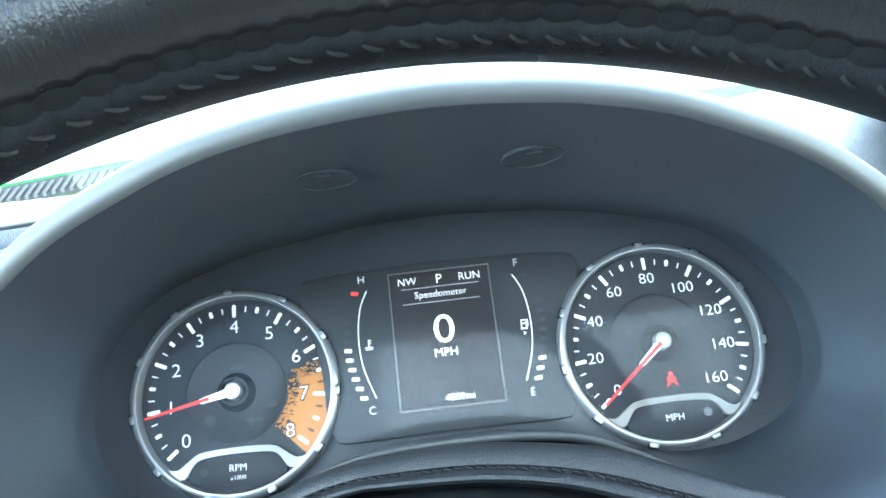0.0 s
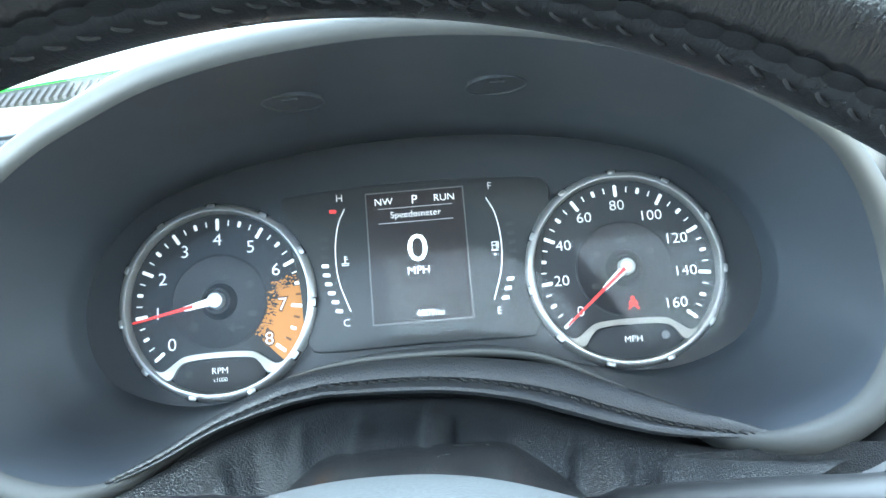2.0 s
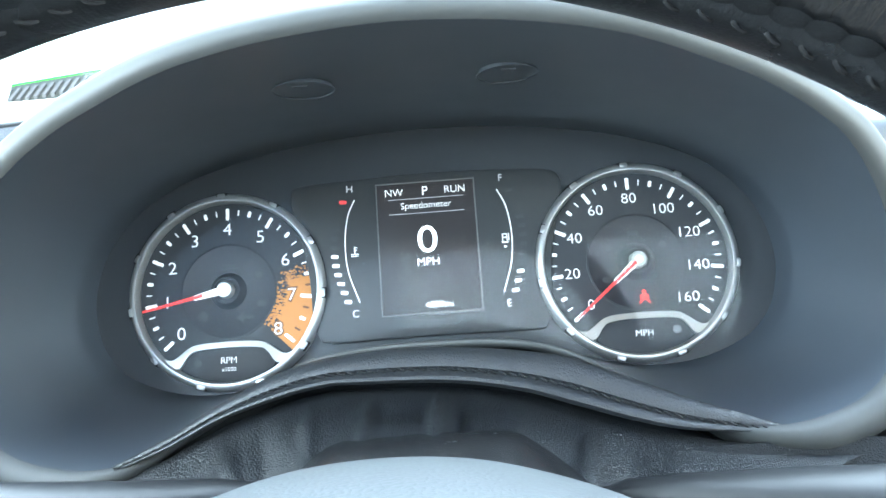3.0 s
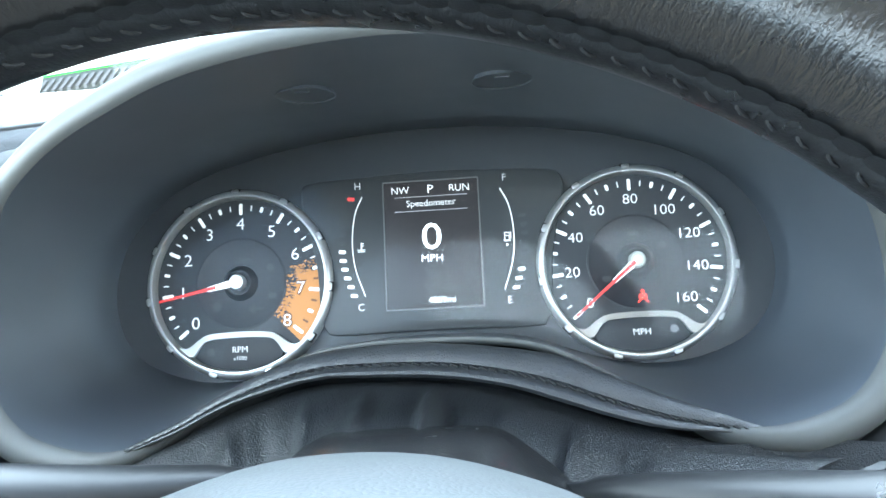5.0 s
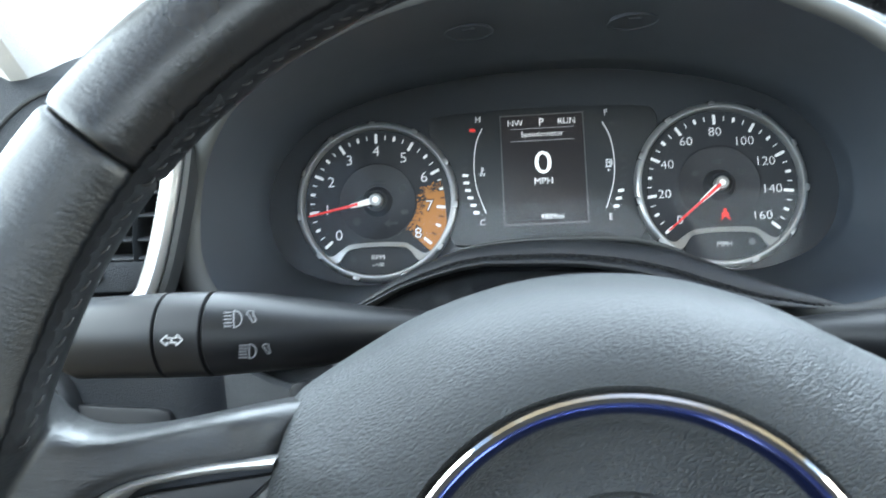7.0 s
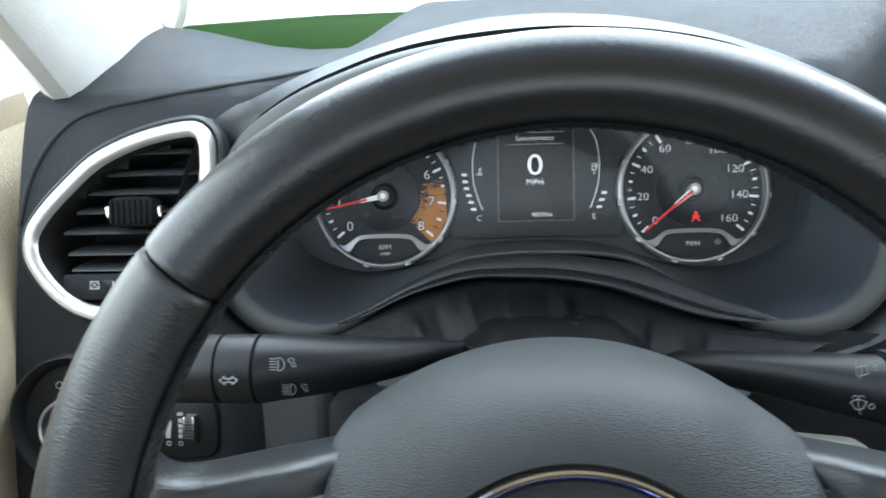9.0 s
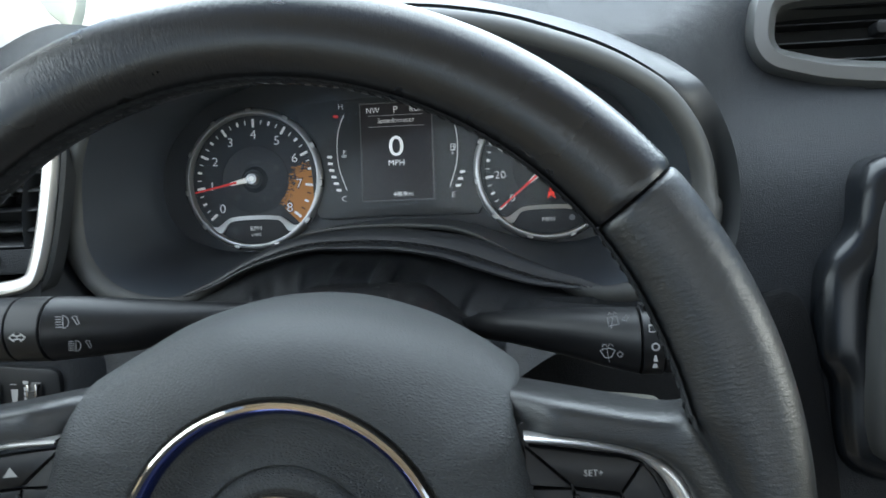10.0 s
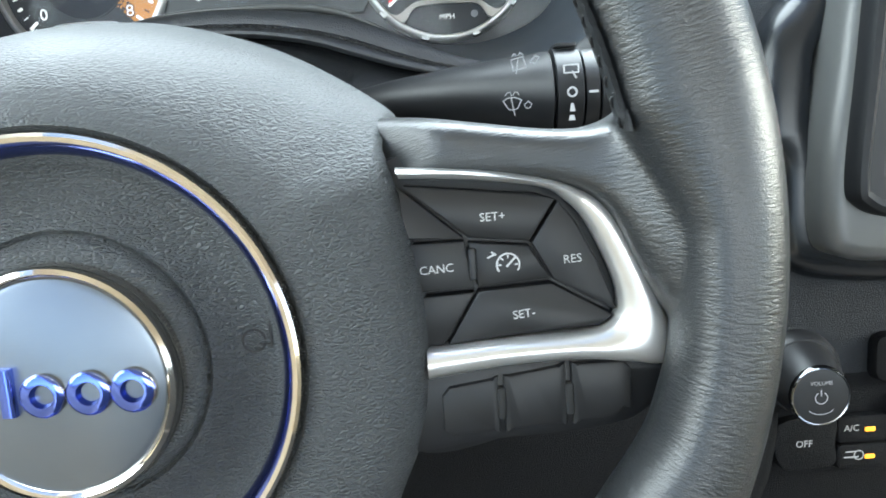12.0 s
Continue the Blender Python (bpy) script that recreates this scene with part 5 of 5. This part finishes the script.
half2 = [(32, -4.4), (29.7, -4.7), (28.75, -6.1), (28.1, -11), (27.6, -15.2), (27.65, -18.6), (28.5, -19.8), (32, -20.2)]
r2 = spline(half2 + [(73 - x, z) for x, z in reversed(half2)], 140)
part("pod", loft([at_y(r2, -10.0), at_y(r2, -12.3), at_y(inset(r2, 0.15), -12.9), at_y(inset(r2, 0.5), -13.2), at_y(inset(r2, 0.8), -13.25)], last=True), POD, RADIO, "satin grey pod")
half3 = [(32, -5.85), (29.8, -5.95), (29.15, -6.7), (28.7, -11), (28.25, -16.1), (28.7, -17.3), (30.2, -17.9), (33, -18.0)]
r3 = spline(half3 + [(73 - x, z) for x, z in reversed(half3)], 140)
part("screen_bezel", loft([at_y(r3, -13.0), at_y(r3, -14.0), at_y(inset(r3, 0.15), -14.3), at_y(inset(r3, 0.4), -14.4), at_y(inset(r3, 0.75), -14.0)], last=True), PLASTIC, RADIO, "dark screen bezel")
rs = part("screen", block(30.3, 42.7, -14.02, -13.6, -16.1, -6.3, 0.1), SCREEN, RADIO, "dark lit colour screen")
YS = -14.05
writing("screen_writing", "LO", 31.45, YS, -7.15, 0.5, SCREENTEXT, rs, bold=0.02)
part("screen_line", joined(bar(36.5, -9.2, 11.8, 0.07, YS), bar(36.5, -14.3, 11.8, 0.07, YS), bar(30.6, -11.75, 0.07, 5.1, YS), bar(42.4, -11.75, 0.07, 5.1, YS)), SCREENORANGE, rs)
writing("screen_writing", "Con", 31.95, YS, -9.9, 0.48, SCREENORANGE, rs, bold=0.02)
writing("screen_writing", "HI", 31.75, YS, -11.4, 0.36, SCREENGREY, rs)
writing("screen_writing", "LO", 31.75, YS, -11.95, 0.36, SCREENGREY, rs)
part("seat_symbol", joined(arc(32.2, -13.2, 0.4, 0, 360, 0.16, YS, 24), bar(32.2, -12.8, 0.3, 0.3, YS, 0.3)), TELLTALE, rs)
part("radio_symbol", joined(arc(31.35, -14.95, 0.55, 0, 360, 0.09, YS, 7), bar(31.35, -15.0, 0.07, 0.6, YS), bar(31.25, -15.15, 0.06, 0.4, YS, -0.3), bar(31.45, -15.15, 0.06, 0.4, YS, 0.3), arc(31.35, -14.85, 0.25, -50, 50, 0.05, YS, 8), arc(31.35, -14.85, 0.25, 130, 230, 0.05, YS, 8)), SCREENTEXT, rs)
writing("screen_writing", "Radio", 31.3, YS, -15.75, 0.34, SCREENTEXT, rs)

# the screen is sheared so that its left side fits the camera's view
for ob in [rs] + list(rs.children):
    for v in ob.data.vertices:
        v.co.x += (-0.2 - 0.06 * (4.9 - v.co.z / CM)) * CM

CVENT = thing("centre_air_vent", "centre air vent with dark slats in a silver hood", "air vent", (34, -2, 6))
co = spline(CENTREVENT, 140)


def tilt(points):
    return [(x, y + (z - 6) * 0.22, z) for x, y, z in points]


part("vent_frame", loft([tilt(at_y(inset(co, -0.1), 0.0)), tilt(at_y(co, -3.2)), tilt(at_y(inset(co, 0.35), -3.8)), tilt(at_y(inset(co, 1.2), -3.9)), tilt(at_y(inset(co, 1.8), -3.3)), tilt(at_y(inset(co, 2.0), -2.2)), tilt(at_y(inset(co, 2.1), 0.5))]), POD, CVENT, "satin silver hood of the vent")
part("vent_box", loft([tilt(at_y(inset(co, 1.9), -1.5)), tilt(at_y(inset(co, 2.0), 4.0))], last=True), GAP, CVENT)
for z in (4.3, 5.6, 6.9, 8.1):
    part("slat", loft([[(x, -2.3 + (z - 6) * 0.22 + dy, z + dz) for dy, dz in ((0, 0), (0.1, 0.12), (3.0, 0.5), (3.0, 0.35))] for x in (26.3, 44.1)], first=True, last=True), PLASTIC, CVENT)
part("vent_tab", block(32.5, 33.6, -3.2, -2.0, 5.8, 6.7, 0.15), PLASTIC, CVENT)

CLIMATE = thing("climate_controls", "black climate panel with a volume knob and lit amber lamps", "climate controls", (33, -9, -28))
part("panel", plate(spline([(25.8, -22.9), (33, -22.7), (47, -22.9), (47.5, -30), (47, -36), (26.0, -36), (25.6, -30)], 90), -8.0, -9.7, 0.3), DARKTRIM, CLIMATE)
def drooped(bm):
    """Shears the knob down towards the driver to fit the camera's view."""
    for v in bm.verts:
        v.co.z += 0.3 * (v.co.y + 9.7)
    return bm


vk = part("volume_knob", drooped(lathe([(2.1, -9.5), (2.08, -10.3), (1.95, -10.5), (1.85, -10.5), (1.5, -12.0), (1.4, -12.2), (1.3, -12.22), (0.05, -12.18)], 27.85, -26.05, 60, last=True)), STALK, CLIMATE, "black volume knob")
part("knob_edge", drooped(lathe([(1.52, -12.0), (1.5, -12.16), (1.44, -12.24), (1.38, -12.22)], 27.85, -26.05, 60)), DARKCHROME, vk)
part("power_symbol", joined(arc(27.85, -26.85, 0.3, 120, 420, 0.06, -12.25, 20), bar(27.85, -26.6, 0.06, 0.33, -12.25), arc(27.85, -26.75, 0.95, 230, 310, 0.05, -12.25, 14)), DIMPRINT, vk)
writing("caption", "VOLUME", 27.85, -12.26, -26.1, 0.2, DIMPRINT, vk)
mute = part("button", block(31.6, 36.2, -10.5, -9.5, -27.0, -24.4, 0.3), DARKTRIM, CLIMATE)
writing("caption", "MUTE", 33.4, -10.52, -25.2, 0.36, PRINT, mute)
off = part("button", plate(spline([(26.4, -29.3), (27.4, -28.7), (29.6, -28.75), (29.7, -30.2), (29.6, -31.4), (27.4, -31.6), (26.6, -31)], 50), -9.3, -10.3, 0.15), DARKTRIM, CLIMATE)
writing("caption", "OFF", 28.0, -10.32, -30.1, 0.36, PRINT, off)
ac = part("button", block(29.75, 32.6, -10.3, -9.4, -30.25, -28.75, 0.15), DARKTRIM, CLIMATE)
writing("caption", "A/C", 30.5, -10.32, -29.4, 0.34, PRINT, ac)
part("hazard_mark", joined(bar(33.15, -28.9, 0.5, 0.09, -10.6, 0.45), bar(33.55, -28.9, 0.5, 0.09, -10.6, -0.45)), TELLTALE, part("button", block(32.75, 36.5, -10.55, -9.4, -30.2, -27.6, 0.3), DARKTRIM, CLIMATE), "red hazard mark")
rc = part("button", block(29.75, 32.6, -10.3, -9.4, -31.7, -30.3, 0.15), DARKTRIM, CLIMATE)
part("car_symbol", joined(bar(30.5, -31.0, 0.8, 0.07, -10.32), bar(30.5, -30.7, 0.6, 0.06, -10.32), arc(30.9, -30.9, 0.25, 0, 360, 0.06, -10.32, 16)), PRINT, rc)
part("indicator", block(31.2, 31.75, -10.36, -10.2, -29.62, -29.38, 0.03), LED, ac, "lit amber lamp")
part("indicator", block(31.2, 31.75, -10.36, -10.2, -31.12, -30.88, 0.03), LED, rc, "lit amber lamp")
part("blue_ring", lathe([(0.3, -10.0), (0.3, -10.4), (0.22, -10.42)], 32.9, -30.9, 24), glow("blue lamp", (0.05, 0.15, 1), 0.12), CLIMATE)

# ---- door, pillar, windscreen, roof, outside ----
DOOR = thing("driver_door", "tan driver door panel with a dark grained upper pad", "door", (-36, -40, -15))
sec = spline([(-32.0, -60), (-31.8, -30), (-32.0, -17), (-31.2, -13.5), (-31.9, -8), (-33.4, -3.5), (-35.4, -1.6), (-38.5, -1.2), (-41, -2), (-41, -60)], 60, closed=False)
part("door_panel", loft([[(x - 0.0006 * (y + 12) ** 2 * 0.2, y, z + 0.404 * (y + 12)) for x, z in sec] for y in np.linspace(2, -120, 40)], closed=False), TAN, DOOR, "tan grained panel")
part("upper_pad", loft([[(-36.0 + dx, y, -1.0 + dz + 0.404 * (y + 12)) for dx, dz in ((-3, -0.5), (0, 0.6), (1.6, 0.2), (2.4, -1.5), (2.3, -4.2), (1.5, -5.2))] for y in np.linspace(-17, -110, 24)], closed=False), KNEE, DOOR, "dark grained pad")
def pillar_rings(side):
    """The pillar's section, carried up and back from its foot on the dash corner; side is 1 for the driver's."""
    foot = spline([(-30.0, 6.5, 12.3), (-28.9, 0.0, 9.6), (-28.2, -5.5, 7.0), (-28.7, -9.6, 4.5), (-30.5, -9.6, 4.6), (-33.5, -5, 6.5), (-36, 4, 10.5), (-33.5, 8, 12.5)], 40)
    rings = []
    for s in (-2.5, 0, 8, 30, 62):
        x, y, z = level(0.094 * s, 0.704 * s, 0.704 * s)
        ring = [(px + x, py + y, pz + z) for px, py, pz in foot]
        rings.append(ring if side > 0 else [(74 - px, py, pz) for px, py, pz in ring])
    return rings


solid("windscreen_pillar", loft(pillar_rings(1), first=True, last=True), CREAM, "cream cloth-covered windscreen pillar", "pillar", "structure")
solid("windscreen_pillar", loft(pillar_rings(-1), first=True, last=True), CREAM, "cream cloth-covered windscreen pillar", "pillar", "structure")
# beige is chosen so that the chrome mirrors a tan tone
SHELL = material("beige headlining", (0.42, 0.36, 0.28), 0.9, grain="noise", size=0.001, depth=0.2)


# unseen surfaces added to close the cabin; ceiling and rear wall block light
solid("ceiling", loft([[level(x, h, b) for x in (-42, 114)] for h, b in ((62, 48), (66, 70), (67, 120), (66, 190), (62, 190), (62, 48.5))], closed=False), SHELL, "unseen beige cloth ceiling that keeps the sun out", "ceiling", "structure")
solid("rear_wall", loft([[level(x, h, 192) for x in (-45, 117)] for h in (-75, 28)], closed=False), SEATCLOTH, "unseen dark cloth wall that cuts light from behind", "wall", "structure")
solid("floor", loft([[level(x, -76, b) for x in (-45, 117)] for b in (-40, 195)], closed=False), SEATCLOTH, "dark carpet", "floor", "structure")
solid("far_door", loft([[level(113, h, b) for b in (-20, 195)] for h in (-75, -1)], closed=False), TAN, "tan passenger door panel", "door", "structure")
solid("firewall", loft([[(x, 6, z) for x in (-45, 117)] for z in (-70, 5)], closed=False), GAP, "dark bulkhead behind the dashboard", "wall", "structure")
ws = solid("windscreen", loft([[level(x, h, b) for x in (-34, 106)] for h, b in ((10, -38), (40, 8), (64, 46))], closed=False), GLASS, "clear windscreen", "windscreen", "structure")
ws.visible_shadow = False
GRILLE = thing("defroster_grille", "black slotted defroster grille below the windscreen", "grille", (-20, 14, 15.5))
for k in range(9):
    x = -32.5 + 0.42 * k
    part("rib", block(x, x + 0.2, 10.0, 14.0, 11.5, 12.3, 0.05), PLASTIC, GRILLE)
GRASS = material("pale drive", (0.35, 0.34, 0.32), 0.9, grain="noise", size=0.02, depth=0.5)
g = bmesh.new()
bmesh.ops.create_grid(g, x_segments=8, y_segments=8, size=200)
gm = bpy.data.meshes.new("ground")
g.to_mesh(gm)
gm.materials.append(GRASS)
ground = tagged(new("ground", gm), "pale paved drive reaching to the horizon", "ground", "", "structure")
# the car's own green bonnet with the slotted cowl below the windscreen
BON = thing("bonnet", "glossy bright green car bonnet beyond the windscreen, paled for glare", "bonnet", level(36, 6, -90))
part("panel", loft([[level(x, h + 1.6 * math.cos((x - 36) / 60), b) for x in np.linspace(-64, 136, 40)] for h, b in ((-6.0, -46.2), (12.2, -46.6), (13.2, -48), (13.6, -54), (12.6, -80), (8.0, -110), (2.0, -135), (-12, -145))], closed=False), BONNET, BON)
def scuttle(x):
    """Height of the cowl's rear edge."""
    return 8.0 + 0.03 * min(max(-6, x + 32), 11)


def rise(x):
    """Extra height by x that fits the grille and rear edge to the camera's view."""
    return 0.085 * min(max(-7, x + 43), 20)


xs = np.linspace(-36.5, 120, 80)
RIBBED = material("grey cowl plastic", (0.018, 0.021, 0.019), 0.5, grain="noise", size=0.002, depth=0.1, spec=0.2)
RIB = material("grey rib plastic", (0.045, 0.048, 0.05), 0.5, mottle=0.1, spec=0.2)
# the apron's pale colour stands in for sun glare
APRON = material("cowl panel paled for glare", (0.4, 0.42, 0.4), 0.5, mottle=0.1)
part("cowl_apron", loft([[level(x, h, b) for x in np.linspace(-64, 120, 60)] for h, b in ((6.6, -31), (8.4, -33), (10.9, -39.5))], closed=False), APRON, BON, "panel below the windscreen, paled to read as glare")
COWLGRILLE = part("cowl_grille", loft([[level(x, h + rise(x), b) for x in np.linspace(-64, 120, 60)] for h, b in ((10.6, -39.5), (13.1, -43.4))], closed=False), RIBBED, BON, "grey slotted grille below the windscreen")
for x in np.arange(-56, -24, 0.95):
    part("grille_rib", loft([[level(x + dx, h + up + rise(x), b) for dx, up in ((0, -0.3), (0, 0.35), (0.4, 0.35), (0.4, -0.3))] for h, b in ((11.0, -40.0), (12.35, -42.3))], first=True, last=True), RIB, COWLGRILLE)
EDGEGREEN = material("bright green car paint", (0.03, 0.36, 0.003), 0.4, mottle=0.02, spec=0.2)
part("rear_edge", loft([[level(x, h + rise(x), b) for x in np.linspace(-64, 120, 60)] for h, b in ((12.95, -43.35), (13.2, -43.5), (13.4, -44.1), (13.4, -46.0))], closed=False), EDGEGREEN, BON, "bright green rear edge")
part("cowl_panel", loft([[level(x, h if h < 6 else scuttle(x) + h - 7, b) for x in xs] for h, b in ((3.0, -27.5), (6.0, -28), (7.0, -29), (7.05, -30.5), (3.0, -34))], closed=False), SHADEGREEN, BON, "cowl with shade put into its green")
# added slab, placed to fit the camera's view beside the pillar
CORNER = material("pale grey corner slab", (0.2, 0.22, 0.2), 0.5, mottle=0.08)
solid("corner_trim", plate(spline([(-30.1, 13.0), (-29.5, 14.0), (-29.2, 15.2), (-29.0, 17.5), (-30, 18.6), (-34, 18.6), (-34.6, 16.4), (-32.2, 14.6)], 50), 8.6, 7.2, 0.3), CORNER, "pale grey stand-in slab beside the windscreen pillar", "trim", "structure")
